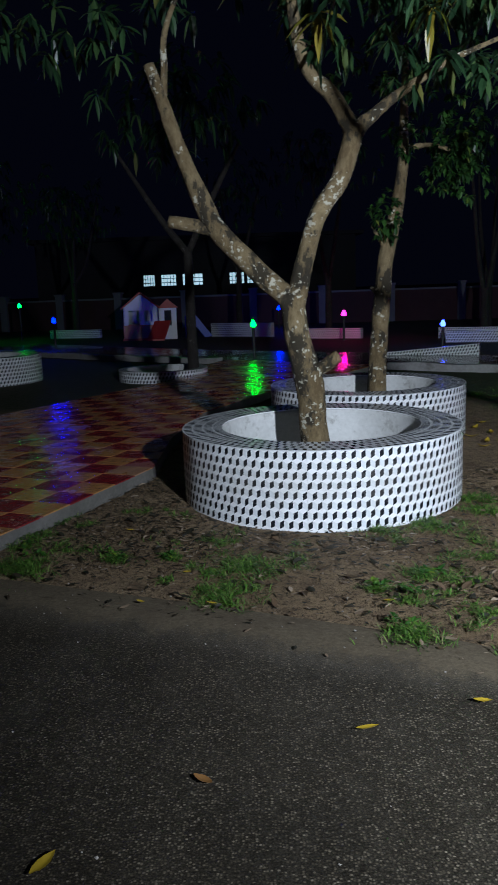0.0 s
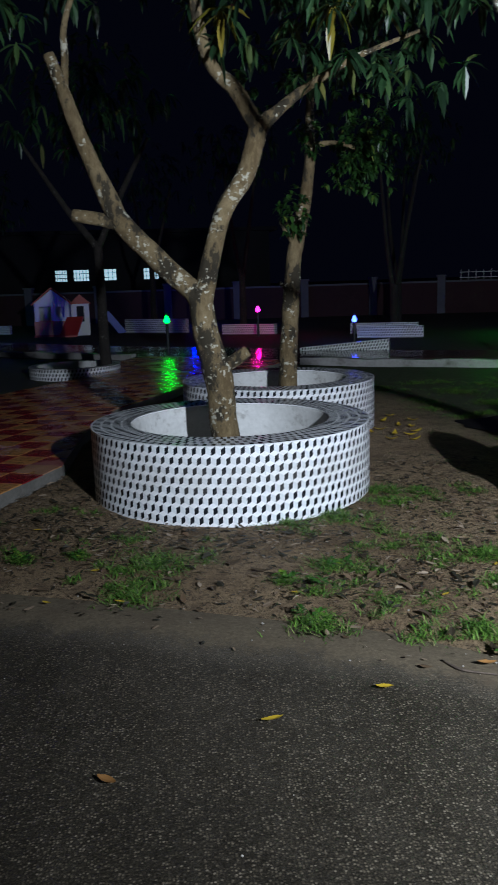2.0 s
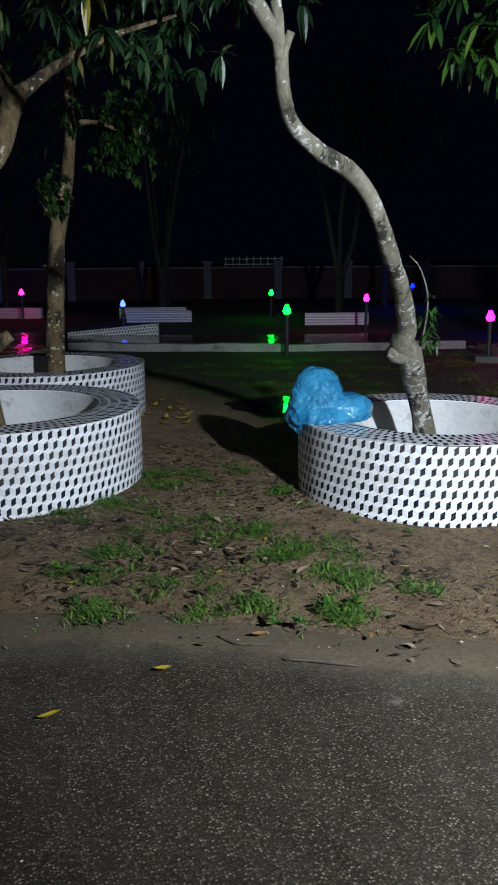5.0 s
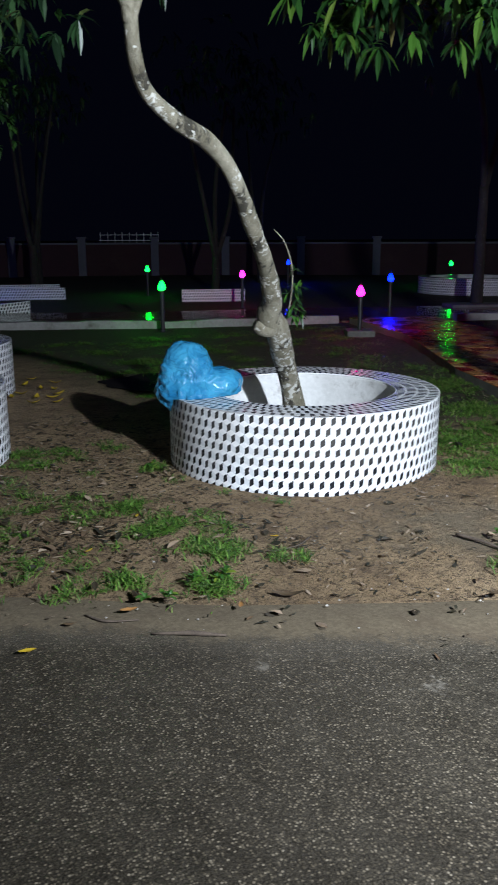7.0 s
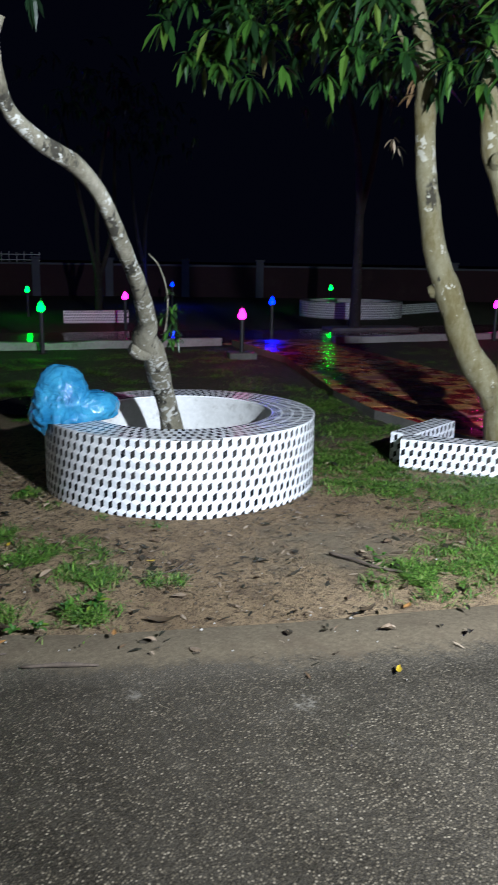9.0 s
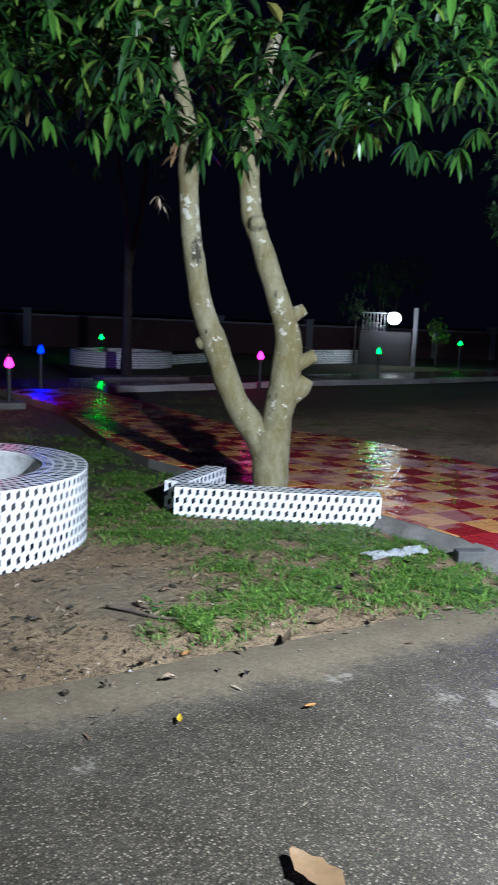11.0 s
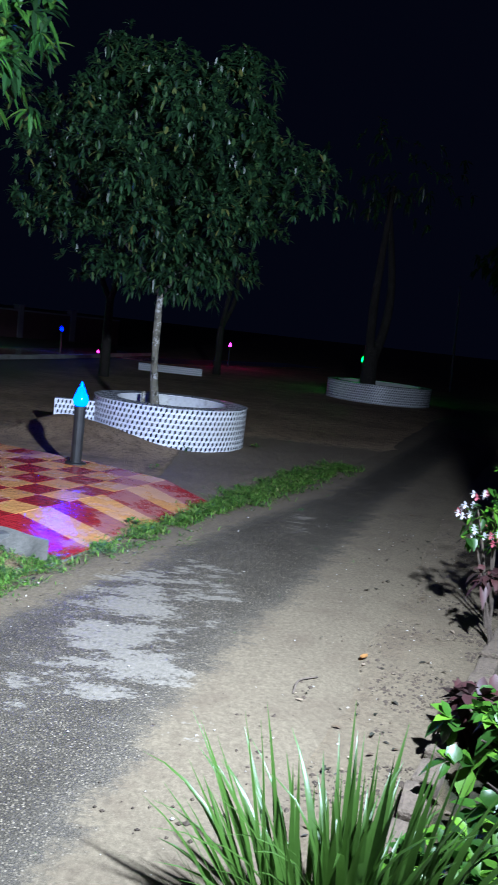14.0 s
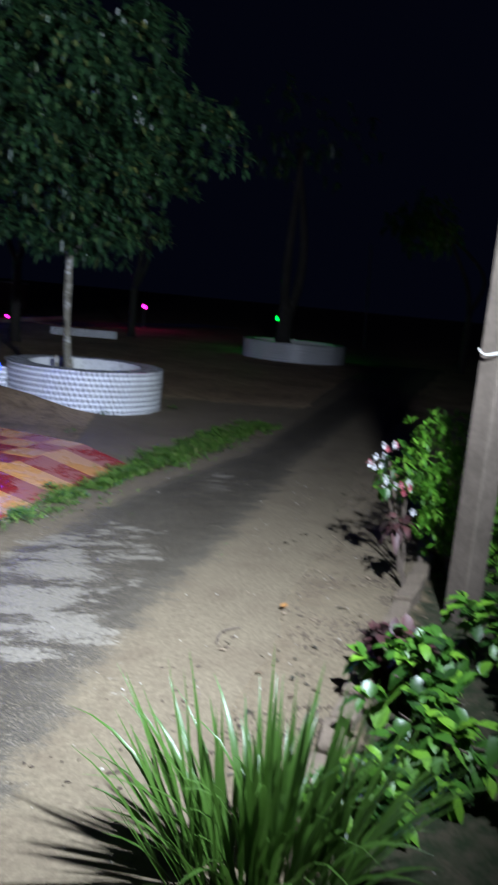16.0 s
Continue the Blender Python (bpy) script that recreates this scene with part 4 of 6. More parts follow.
c5 = merge(clumped_crown((10.9, 1.72, 3.45), (1.75, 2.05, 1.55), 64, 34, 0.46, 0.135, 11, 0.2, 0.33, 44),
           ball_crown((10.9, 1.72, 3.4), (1.2, 1.4, 1.1), 420, 0.15, 9, 0.4, 0.3, 0.3, seed=47),
           clumped_crown((10.95, 0.80, 4.75), (0.45, 0.4, 0.5), 6, 22, 0.36, 0.15, 10, 0.38, 0.3, 45),
           clumped_crown((10.95, 2.0, 4.85), (0.5, 0.6, 0.3), 5, 22, 0.36, 0.15, 10, 0.38, 0.3, 48),
           ball_crown((10.9, 1.5, 2.15), (0.7, 0.9, 0.3), 110, 0.15, 10, 0.45, 0.3, 0.3, seed=46, lift=0.2))
young = tree("mango_tree", (10.9, 1.54, 0.1), t5, MAT_BARK_PALE, "young mango tree with a dense rounded dark crown", c5, MAT_LEAF_DARK)
# limbs inside the crown take the darkened bark, shade put into their colour
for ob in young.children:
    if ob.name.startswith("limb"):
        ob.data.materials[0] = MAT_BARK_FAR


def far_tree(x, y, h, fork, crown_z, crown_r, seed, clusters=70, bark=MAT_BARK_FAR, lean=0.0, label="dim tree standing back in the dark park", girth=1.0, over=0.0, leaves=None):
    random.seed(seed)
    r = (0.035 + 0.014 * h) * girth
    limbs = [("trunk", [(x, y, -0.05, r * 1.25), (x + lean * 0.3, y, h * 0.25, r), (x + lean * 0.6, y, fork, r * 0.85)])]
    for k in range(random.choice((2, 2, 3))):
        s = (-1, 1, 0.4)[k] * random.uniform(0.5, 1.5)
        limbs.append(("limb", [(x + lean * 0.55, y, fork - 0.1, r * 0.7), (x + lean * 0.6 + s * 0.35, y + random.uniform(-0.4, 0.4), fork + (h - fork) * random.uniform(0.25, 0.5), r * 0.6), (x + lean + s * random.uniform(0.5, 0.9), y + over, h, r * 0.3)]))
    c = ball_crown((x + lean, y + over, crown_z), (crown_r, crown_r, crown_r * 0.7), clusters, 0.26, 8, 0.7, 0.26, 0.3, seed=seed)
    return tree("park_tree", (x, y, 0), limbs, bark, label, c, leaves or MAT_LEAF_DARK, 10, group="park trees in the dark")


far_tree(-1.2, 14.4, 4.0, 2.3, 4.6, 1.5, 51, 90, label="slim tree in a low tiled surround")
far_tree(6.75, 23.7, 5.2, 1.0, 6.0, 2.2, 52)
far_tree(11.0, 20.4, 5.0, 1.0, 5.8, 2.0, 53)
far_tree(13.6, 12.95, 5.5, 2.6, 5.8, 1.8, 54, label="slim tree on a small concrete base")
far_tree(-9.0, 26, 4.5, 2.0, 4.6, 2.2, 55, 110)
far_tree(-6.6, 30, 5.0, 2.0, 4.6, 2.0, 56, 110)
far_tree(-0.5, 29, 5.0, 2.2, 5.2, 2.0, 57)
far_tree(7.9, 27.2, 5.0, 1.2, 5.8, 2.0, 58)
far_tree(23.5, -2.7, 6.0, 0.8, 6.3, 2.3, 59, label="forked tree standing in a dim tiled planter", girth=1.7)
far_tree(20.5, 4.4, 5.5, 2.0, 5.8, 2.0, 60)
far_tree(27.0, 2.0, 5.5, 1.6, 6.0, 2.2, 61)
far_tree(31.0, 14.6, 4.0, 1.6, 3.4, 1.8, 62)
# brighter leaves than its neighbours, painting in light from no placed lamp
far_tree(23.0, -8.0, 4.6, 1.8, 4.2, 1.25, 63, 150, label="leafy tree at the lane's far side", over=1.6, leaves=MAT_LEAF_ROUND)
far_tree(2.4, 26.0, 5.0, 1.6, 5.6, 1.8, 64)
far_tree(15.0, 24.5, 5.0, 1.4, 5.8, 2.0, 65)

# ---- bollard lamps ----
LAMP_COLOURS = {"green": (0.003, 1.0, 0.016), "blue": (0.001, 0.005, 1.0), "magenta": (1.0, 0.005, 0.34), "ice": (0.03, 0.06, 1.0)}
GLOW = {k: glow(k + "_bulb", c, p) for (k, c), p in zip(LAMP_COLOURS.items(), (36.0, 34.0, 40.0, 20.0))}
GLOW["bright blue"] = glow("bright_blue_bulb", (0.003, 0.022, 1.0), 36.0)
LAMP_COLOURS["bright blue"] = LAMP_COLOURS["blue"]


def bollard_lamp(x, y, z, colour, power, ground=0.0, size=1.0, label=""):
    """Black post with a collar and a cone-shaped coloured bulb whose middle is at height z."""
    root = thing("garden_lamp", pose(x, y, ground), label or f"black bollard lamp with lit {'pale blue' if colour == 'ice' else colour} cone bulb", "garden lamp", "bollard lamps")
    top = z - ground - 0.075 * size
    s = 0.055 if size > 1.0 else 0.034
    b = 0.058 * size
    part("post", lathe([(s * 1.9, 0.0), (s * 1.9, 0.012), (s, 0.016), (s, top - 0.03), (s * 1.15, top - 0.028), (s * 1.15, top)], 16), MAT_POST, root, smooth=False)
    bulb = part("bulb", ([(a, b, c + top) for a, b, c in lathe([(b * 0.60, 0.0), (b * 1.0, 0.018), (b * 1.16, 0.048 * size), (b * 1.0, 0.085 * size), (b * 0.66, 0.122 * size), (b * 0.50, 0.158 * size)], 16)[0]], lathe([(0, 0)] * 6, 16)[1]), GLOW[colour], root, f"glowing {colour} cone", True)
    cap = part("cap", ([(a, b, c + top) for a, b, c in lathe([(s * 0.30, 0.156 * size), (s * 0.42, 0.165 * size), (s * 0.2, 0.172 * size), (s * 0.36, 0.182 * size), (s * 0.15, 0.19 * size), (s * 0.25, 0.2 * size), (s * 0.05, 0.21 * size)], 12)[0]], lathe([(0, 0)] * 7, 12)[1]), GLOW[colour] if size > 1.0 else MAT_POST, root, "ribbed tip", True)
    lamp_light("bulb_light", "POINT", Matrix.Translation((x, y, z + 0.21 * size)), power, LAMP_COLOURS[colour], 0.05)
    return root


for c, x, y, z in (("green", -0.08, 18.05, 0.78), ("magenta", 2.52, 22.9, 0.78), ("blue", 0.96, 31.03, 0.79), ("ice", 4.52, 19.5, 0.57), ("blue", -5.84, 23.37, 0.85), ("green", -8.38, 28.91, 1.25),
                   ("green", 8.92, 20.48, 0.71), ("green", 5.61, 12.32, 0.75), ("magenta", 9.11, 15.67, 0.74), ("magenta", 7.99, 10.05, 0.70), ("blue", 10.88, 12.72, 0.73), ("blue", 15.33, 23.24, 0.72),
                   ("green", 18.84, 19.11, 0.72), ("magenta", 14.37, 9.71, 0.74), ("green", 21.48, 10.36, 0.73), ("green", 28.2, 10.4, 0.95), ("blue", 28.99, 7.93, 0.89), ("magenta", 33.0, 2.02, 0.91), ("green", 24.94, -2.66, 1.09)):
    bollard_lamp(x, y, z, c, 60 if c == "blue" else 16, size=1.0)
bollard_lamp(31.0, 7.0, 0.12, "magenta", 4, -0.5, 0.7, "small far magenta lamp low on the ground")
bollard_lamp(7.70, 1.80, 0.755, "bright blue", 42, 0.1, 1.15, "black bollard lamp, bright blue cone bulb, on the tiled walk")

# ---- tiled walks ----


def tile_grid(poly, ox, oy, ang, size=0.30):
    """Cells of a turned grid that meet a polygon: (i, j, clipped outline, whole)."""
    c, s = math.cos(ang), math.sin(ang)
    us = [((x - ox) * c + (y - oy) * s, -(x - ox) * s + (y - oy) * c) for x, y in poly]
    i0, i1 = int(min(u[0] for u in us) // size), int(max(u[0] for u in us) // size) + 1
    j0, j1 = int(min(u[1] for u in us) // size), int(max(u[1] for u in us) // size) + 1
    g = 0.002
    for i in range(i0, i1):
        for j in range(j0, j1):
            quad = [(i * size + g, j * size + g), ((i + 1) * size - g, j * size + g), ((i + 1) * size - g, (j + 1) * size - g), (i * size + g, (j + 1) * size - g)]
            out = clip(us, quad)
            if len(out) < 3:
                continue
            area = abs(sum(out[k - 1][0] * out[k][1] - out[k][0] * out[k - 1][1] for k in range(len(out)))) / 2
            if area < 0.0015:
                continue
            yield i, j, out, area > (size - 2 * g) ** 2 * 0.999


def tiled_walk(name, poly, ox, oy, ang, z, label, near, limit=280):
    area = sum(poly[k - 1][0] * poly[k][1] - poly[k][0] * poly[k - 1][1] for k in range(len(poly)))
    if area < 0:
        poly = poly[::-1]
    slab = part(name, prism(poly, -0.1, z - 0.009), MAT_CONCRETE)
    tagged(slab, label, "walkway", kind="structure")
    shared = {}
    turn = Matrix.Translation((ox, oy, 0)) @ Matrix.Rotation(ang, 4, "Z")
    cells = sorted(tile_grid(poly, ox, oy, ang), key=lambda q: (Vector((turn @ Vector((q[0] * 0.3 + 0.15, q[1] * 0.3 + 0.15, 0))).xy) - Vector(near)).length)
    rest = {0: [[], []], 1: [[], []]}
    for n, (i, j, out, whole) in enumerate(cells):
        k = (i + j) % 2
        mat = (MAT_MAROON, MAT_CREAM)[k]
        if n < limit:
            if whole:
                if k not in shared:
                    v, f = prism([(-0.148, -0.148), (0.148, -0.148), (0.148, 0.148), (-0.148, 0.148)], -0.009, 0)
                    shared[k] = bpy.data.meshes.new("floor_tile")
                    shared[k].from_pydata(v, [], f)
                    shared[k].materials.append(mat)
                me = shared[k]
            else:
                v, f = prism([(a - i * 0.3 - 0.15, b - j * 0.3 - 0.15) for a, b in out], -0.009, 0)
                me = bpy.data.meshes.new("floor_tile")
                me.from_pydata(v, [], f)
                me.materials.append(mat)
            lift = random.uniform(-0.0015, 0.0015)
            place_piece("floor_tile", me, turn @ Matrix.Translation((i * 0.3 + 0.15, j * 0.3 + 0.15, z + lift)), slab)
        else:
            v, f = prism([tuple((turn @ Vector((a, b, 0))).xy) for a, b in out], z - 0.009, z)
            b = len(rest[k][0])
            rest[k][0].extend(v)
            rest[k][1].extend(tuple(q + b for q in face) for face in f)
    for k, (v, f) in rest.items():
        if f:
            tagged(part("floor_tiles", (v, f), (MAT_MAROON, MAT_CREAM)[k], slab), kind="stuff")
    return slab


random.seed(7)
tiled_walk("walk_left", LEFT_WALK, -1.01, 6.59, math.radians(68), 0.1, "raised rain-wet walk of maroon and ochre chequered tiles", (-1.8, 6.5), 230)
right_slab = tiled_walk("walk_right", RIGHT_WALK, 5.28, 1.80, math.radians(-23.7), 0.1, "raised rain-wet walk of maroon and ochre chequered tiles", (6.6, 2.2), 280)

# the sloping front of the right-hand walk
ramp_lo, ramp_hi = [Vector((4.93, 1.16, 0.005)), Vector((7.12, 0.42, 0.005))], [Vector((5.28, 1.80, 0.1)), Vector((7.42, 0.86, 0.1))]
v = [tuple(p) for p in (ramp_lo[0], ramp_lo[1], ramp_hi[1], ramp_hi[0])]
v += [(p[0], p[1], -0.1) for p in v]
v = [(x, y, z - 0.009 if z > 0 else z) for x, y, z in v]
ramp = tagged(part("walk_ramp", (v, [(0, 1, 2, 3), (7, 6, 5, 4), (0, 4, 5, 1), (1, 5, 6, 2), (2, 6, 7, 3), (3, 7, 4, 0)]), MAT_CONCRETE), "sloping tiled front edge of the raised walk", "walkway", kind="structure")
for i in range(7):
    for j in range(1):
        q = []
        for a, b in ((i + 0.008, j + 0.008), (i + 0.992, j + 0.008), (i + 0.992, j + 0.992), (i + 0.008, j + 0.992)):
            lo, hi = ramp_lo[0].lerp(ramp_lo[1], a / 7), ramp_hi[0].lerp(ramp_hi[1], a / 7)
            q.append(lo.lerp(hi, b))
        c = sum(q, Vector()) / 4
        vv = [tuple(p - c) for p in q] + [tuple(p - c - Vector((0, 0, 0.012))) for p in q]
        me = bpy.data.meshes.new("floor_tile")
        me.from_pydata(vv, [], [(0, 1, 2, 3), (7, 6, 5, 4), (0, 4, 5, 1), (1, 5, 6, 2), (2, 6, 7, 3), (3, 7, 4, 0)])
        me.materials.append((MAT_MAROON, MAT_CREAM)[(i + j) % 2])
        place_piece("floor_tile", me, Matrix.Translation(c), ramp)

# broken mortar haunch along the walk's side, with a loose block
random.seed(8)
v, f = [], []
edge = [(5.52, 2.55), (5.45, 2.25), (5.33, 1.95), (5.2, 1.62), (5.02, 1.28)]
rows = spline([(*p, 0) for p in edge], 6)
for i, q in enumerate(rows):
    k = noise.noise(Vector((q[0] * 6, q[1] * 6, 0)))
    w = 0.16 + 0.05 * k
    v += [(q[0] + 0.02, q[1], 0.088 + 0.006 * k), (q[0] - 0.05 - 0.02 * k, q[1] - 0.02, 0.078), (q[0] - w, q[1] - 0.05, 0.03 + 0.015 * k), (q[0] - w - 0.06, q[1] - 0.06, -0.03)]
f = [(4 * i + k, 4 * i + k + 1, 4 * i + k + 5, 4 * i + k + 4) for i in range(len(rows) - 1) for k in range(3)]
tagged(part("mortar_edge", (v, f), MAT_CONCRETE, smooth=True), "crumbling concrete haunch along the tiled walk", "concrete edge", kind="structure")
tagged(part("concrete_block", boxed((-0.10, -0.05, -0.02), (0.10, 0.05, 0.085), 0.012), surface("damp_concrete_block", (0.05, 0.05, 0.048), (0.10, 0.098, 0.09), 9, 0.9, 60, 0.8)), "dark damp broken concrete block beside the walk", "block").matrix_world = pose(5.07, 1.66, 0, 0, 0, -47)

# ---- distance: compound wall, building, playhouse, bright lamp ----
WALL = [(-30, 40), (-14, 37.5), (-5.9, 35.6), (3, 34.6), (11.5, 33.1), (17.0, 30.6), (22.3, 27.0), (25.4, 24.2), (31, 18.5), (44, 9)]
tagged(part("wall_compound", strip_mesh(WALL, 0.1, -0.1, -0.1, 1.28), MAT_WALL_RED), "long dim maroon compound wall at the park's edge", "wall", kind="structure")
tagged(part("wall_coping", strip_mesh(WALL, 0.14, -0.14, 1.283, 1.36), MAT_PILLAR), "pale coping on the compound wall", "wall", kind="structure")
pillar_at = []
for (ax, ay), (bx, by) in zip(WALL[1:], WALL[2:]):
    n = max(1, round(math.hypot(bx - ax, by - ay) / 3.3))
    pillar_at += [(ax + (bx - ax) * k / n, ay + (by - ay) * k / n, math.degrees(math.atan2(by - ay, bx - ax))) for k in range(n)]
first = None
for x, y, a in pillar_at:
    if first is None:
        first = thing("wall_pillar", pose(x, y, 0, 0, 0, a), "pale square pillar of the compound wall", "pillar", "compound wall pillars")
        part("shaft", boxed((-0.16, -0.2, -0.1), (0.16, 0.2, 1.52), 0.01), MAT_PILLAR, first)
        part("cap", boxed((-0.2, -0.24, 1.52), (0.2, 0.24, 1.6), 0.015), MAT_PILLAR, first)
    else:
        copy_thing(first, pose(x, y, 0, 0, 0, a))

# iron grille on the wall
grille = thing("wall_grille", pose(13.3, 32.3, 1.36, 0, 0, -24), "thin iron railing on top of the compound wall", "railing")
for k in range(9):
    part("bar", boxed((k * 0.3 - 1.2, -0.012, 0), (k * 0.3 - 1.176, 0.012, 0.42)), MAT_METAL, grille)
for z in (0.08, 0.30):
    part("rail", boxed((-1.25, -0.015, z), (1.25, 0.015, z + 0.03)), MAT_METAL, grille)

# lit building beyond the wall
house = thing("building", pose(-3.0, 46, 0, 0, 0, 3), "dim low building with brightly lit barred windows", "building")
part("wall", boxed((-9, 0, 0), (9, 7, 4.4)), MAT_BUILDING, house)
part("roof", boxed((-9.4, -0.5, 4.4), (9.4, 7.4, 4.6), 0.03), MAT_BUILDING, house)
lit = glow("lit_window", (0.55, 0.85, 1.0), 1.1)
for x, w in ((-3.1, 0.7), (-2.1, 0.9), (-0.9, 1.2), (1.75, 0.9), (2.75, 0.9)):
    win = part("window", boxed((x, -0.06, 1.85), (x + w, 0.02, 2.55)), MAT_HOUSE_DARK, house)
    part("pane", boxed((x + 0.05, -0.075, 1.9), (x + w - 0.05, -0.062, 2.5)), lit, win, "glowing pale blue pane")
    for k in range(1, 5):
        part("bar", boxed((x + w * k / 5 - 0.02, -0.11, 1.87), (x + w * k / 5 + 0.02, -0.08, 2.53)), MAT_HOUSE_DARK, win)
    for z in (2.05, 2.28):
        part("bar", boxed((x, -0.11, z), (x + w, -0.085, z + 0.035)), MAT_HOUSE_DARK, win)


def playhouse():
    root = thing("playhouse", pose(-3.75, 26.6, 0, 0, 0, 5), "white and orange plastic toy playhouse with red roof", "playhouse")
    w, d, h, peak = 1.12, 1.0, 1.08, 1.5

    def frame_wall(x0, x1, z1, gable, holes, name, mat, m):
        """A wall with holes, as strips round each opening."""
        bm = bmesh.new()
        xs = sorted({x0, x1, *(q for hole in holes for q in hole[:2])})
        for a, b in zip(xs, xs[1:]):
            cut = sorted((hole[2], hole[3]) for hole in holes if hole[0] <= a and hole[1] >= b)
            z = 0.5
            for c0, c1 in cut:
                if c0 > z:
                    box(bm, (a, 0, z), (b, 0.04, c0))
                z = c1
            box(bm, (a, 0, z), (b, 0.04, z1))
        if gable:
            k = len(bm.verts)
            q = [bm.verts.new(p) for p in ((x0, 0, z1), (x1, 0, z1), ((x0 + x1) / 2, 0, gable), (x0, 0.04, z1), (x1, 0.04, z1), ((x0 + x1) / 2, 0.04, gable))]
            for face in ((0, 1, 2), (5, 4, 3), (0, 3, 4, 1), (1, 4, 5, 2), (2, 5, 3, 0)):
                bm.faces.new([q[i] for i in face])
        bmesh.ops.transform(bm, matrix=m, verts=bm.verts)
        return part(name, bm, mat, root)

    frame_wall(0, w, h, peak, [(0.16, 0.52, 0.5, 0.98), (0.68, 0.95, 0.62, 0.95)], "front_wall", MAT_HOUSE_WALL, Matrix.Translation((-w / 2, 0, 0)))
    frame_wall(0, w, h, peak, [], "back_wall", MAT_HOUSE_WALL, Matrix.Translation((-w / 2, d, 0)))
    frame_wall(0, d, h, None, [(0.3, 0.62, 0.62, 0.95)], "side_wall", MAT_HOUSE_WALL, Matrix.Translation((w / 2, 0, 0)) @ Matrix.Rotation(radians(90), 4, "Z"))
    frame_wall(0, d, h, None, [(0.3, 0.62, 0.62, 0.95)], "side_wall", MAT_HOUSE_WALL, Matrix.Translation((-w / 2 + 0.04, 0, 0)) @ Matrix.Rotation(radians(90), 4, "Z"))
    part("base", boxed((-w / 2 - 0.02, -0.02, 0), (w / 2 + 0.02, d + 0.06, 0.5), 0.02), MAT_HOUSE_BASE, root, "orange lower wall")
    part("door", boxed((-0.42, -0.05, 0.04), (-0.02, -0.024, 0.52), 0.01), MAT_HOUSE_BASE, root, "orange half door")
    part("plinth", boxed((-w / 2 - 0.05, -0.06, 0), (w / 2 + 0.05, d + 0.1, 0.07), 0.01), MAT_HOUSE_RED, root, "red plinth")
    for s in (1, -1):
        v = [(s * (w / 2 + 0.08), -0.1, h - 0.02), (0, -0.1, peak + 0.08), (0, d + 0.14, peak + 0.08), (s * (w / 2 + 0.08), d + 0.14, h - 0.02)]
        v += [(x, y, z - 0.05) for x, y, z in v]
        part("roof", (v, [(0, 1, 2, 3), (7, 6, 5, 4), (0, 4, 5, 1), (1, 5, 6, 2), (2, 6, 7, 3), (3, 7, 4, 0)]), MAT_HOUSE_RED, root, "red roof half")
    # small porch with its own gable at the side
    part("porch_wall", boxed((w / 2 + 0.04, 0.1, 0), (w / 2 + 0.62, 0.14, 1.05), 0.005), MAT_HOUSE_WALL, root)
    # no hole here: a near-black panel paints the doorway's shade
    part("porch_shade_panel", boxed((w / 2 + 0.22, 0.085, 0.45), (w / 2 + 0.45, 0.098, 0.95)), MAT_HOUSE_DARK, root, "dark panel standing for the shaded porch doorway")
    v = [(w / 2, 0.0, 1.03), (w / 2 + 0.33, 0.0, 1.33), (w / 2 + 0.68, 0.0, 1.03), (w / 2, 0.7, 1.03), (w / 2 + 0.33, 0.7, 1.33), (w / 2 + 0.68, 0.7, 1.03)]
    part("porch_roof", (v, [(0, 2, 1), (3, 4, 5), (0, 1, 4, 3), (1, 2, 5, 4), (2, 0, 3, 5)]), MAT_HOUSE_RED, root)
    v = [(w / 2 - 0.1, -0.04, 0.62), (w / 2 + 0.42, -0.04, 0.62), (w / 2 + 0.2, -0.75, 0.06), (w / 2 - 0.35, -0.75, 0.06)]
    v += [(x, y, z - 0.05) for x, y, z in v]
    slide = part("slide", (v, [(0, 1, 2, 3), (7, 6, 5, 4), (0, 4, 5, 1), (1, 5, 6, 2), (2, 6, 7, 3), (3, 7, 4, 0)]), MAT_HOUSE_RED, root, "red slide")
    return root


playhouse()
slide = thing("toy_slide", pose(-1.95, 26.7, 0, 0, 0, 10), "small blue plastic toy slide beside the playhouse", "slide")
v = [(-0.25, 0, 0.75), (0.02, 0, 0.75), (0.55, 0, 0.06), (0.30, 0, 0.02)]
v = v + [(x, 0.4, z) for x, _, z in v]
part("chute", (v, [(3, 2, 1, 0), (4, 5, 6, 7), (0, 1, 5, 4), (1, 2, 6, 5), (2, 3, 7, 6), (3, 0, 4, 7)]), MAT_SLIDE_BLUE, slide)
part("ladder", boxed((-0.32, 0.02, 0), (-0.26, 0.38, 0.75), 0.01), MAT_SLIDE_BLUE, slide)

# the glaring lamp on a gate beyond the far walk
gate = thing("lit_gate", pose(27.6, 12.6, 0, 0, 0, -65), "grey gate and pale pillars lit by a glaring white lamp", "gate")
part("pillar", boxed((0.55, -0.12, 0), (0.70, 0.12, 2.15), 0.015), MAT_PILLAR, gate)
part("wall", boxed((-1.4, -0.05, 0), (0.5, 0.1, 1.25), 0.01), MAT_BUILDING, gate)
for k in range(7):
    part("bar", boxed((-1.3 + k * 0.13, -0.03, 1.25), (-1.27 + k * 0.13, 0.0, 1.95)), MAT_METAL, gate)
part("rail", boxed((-1.35, -0.035, 1.9), (-0.3, 0.005, 1.94)), MAT_METAL, gate)
flood = thing("floodlight", pose(27.0, 12.5, 1.74), "glaring white floodlight seen across the park", "lamp")
part("arm", boxed((0.02, -0.02, -0.02), (0.5, 0.02, 0.02)), MAT_METAL, flood)
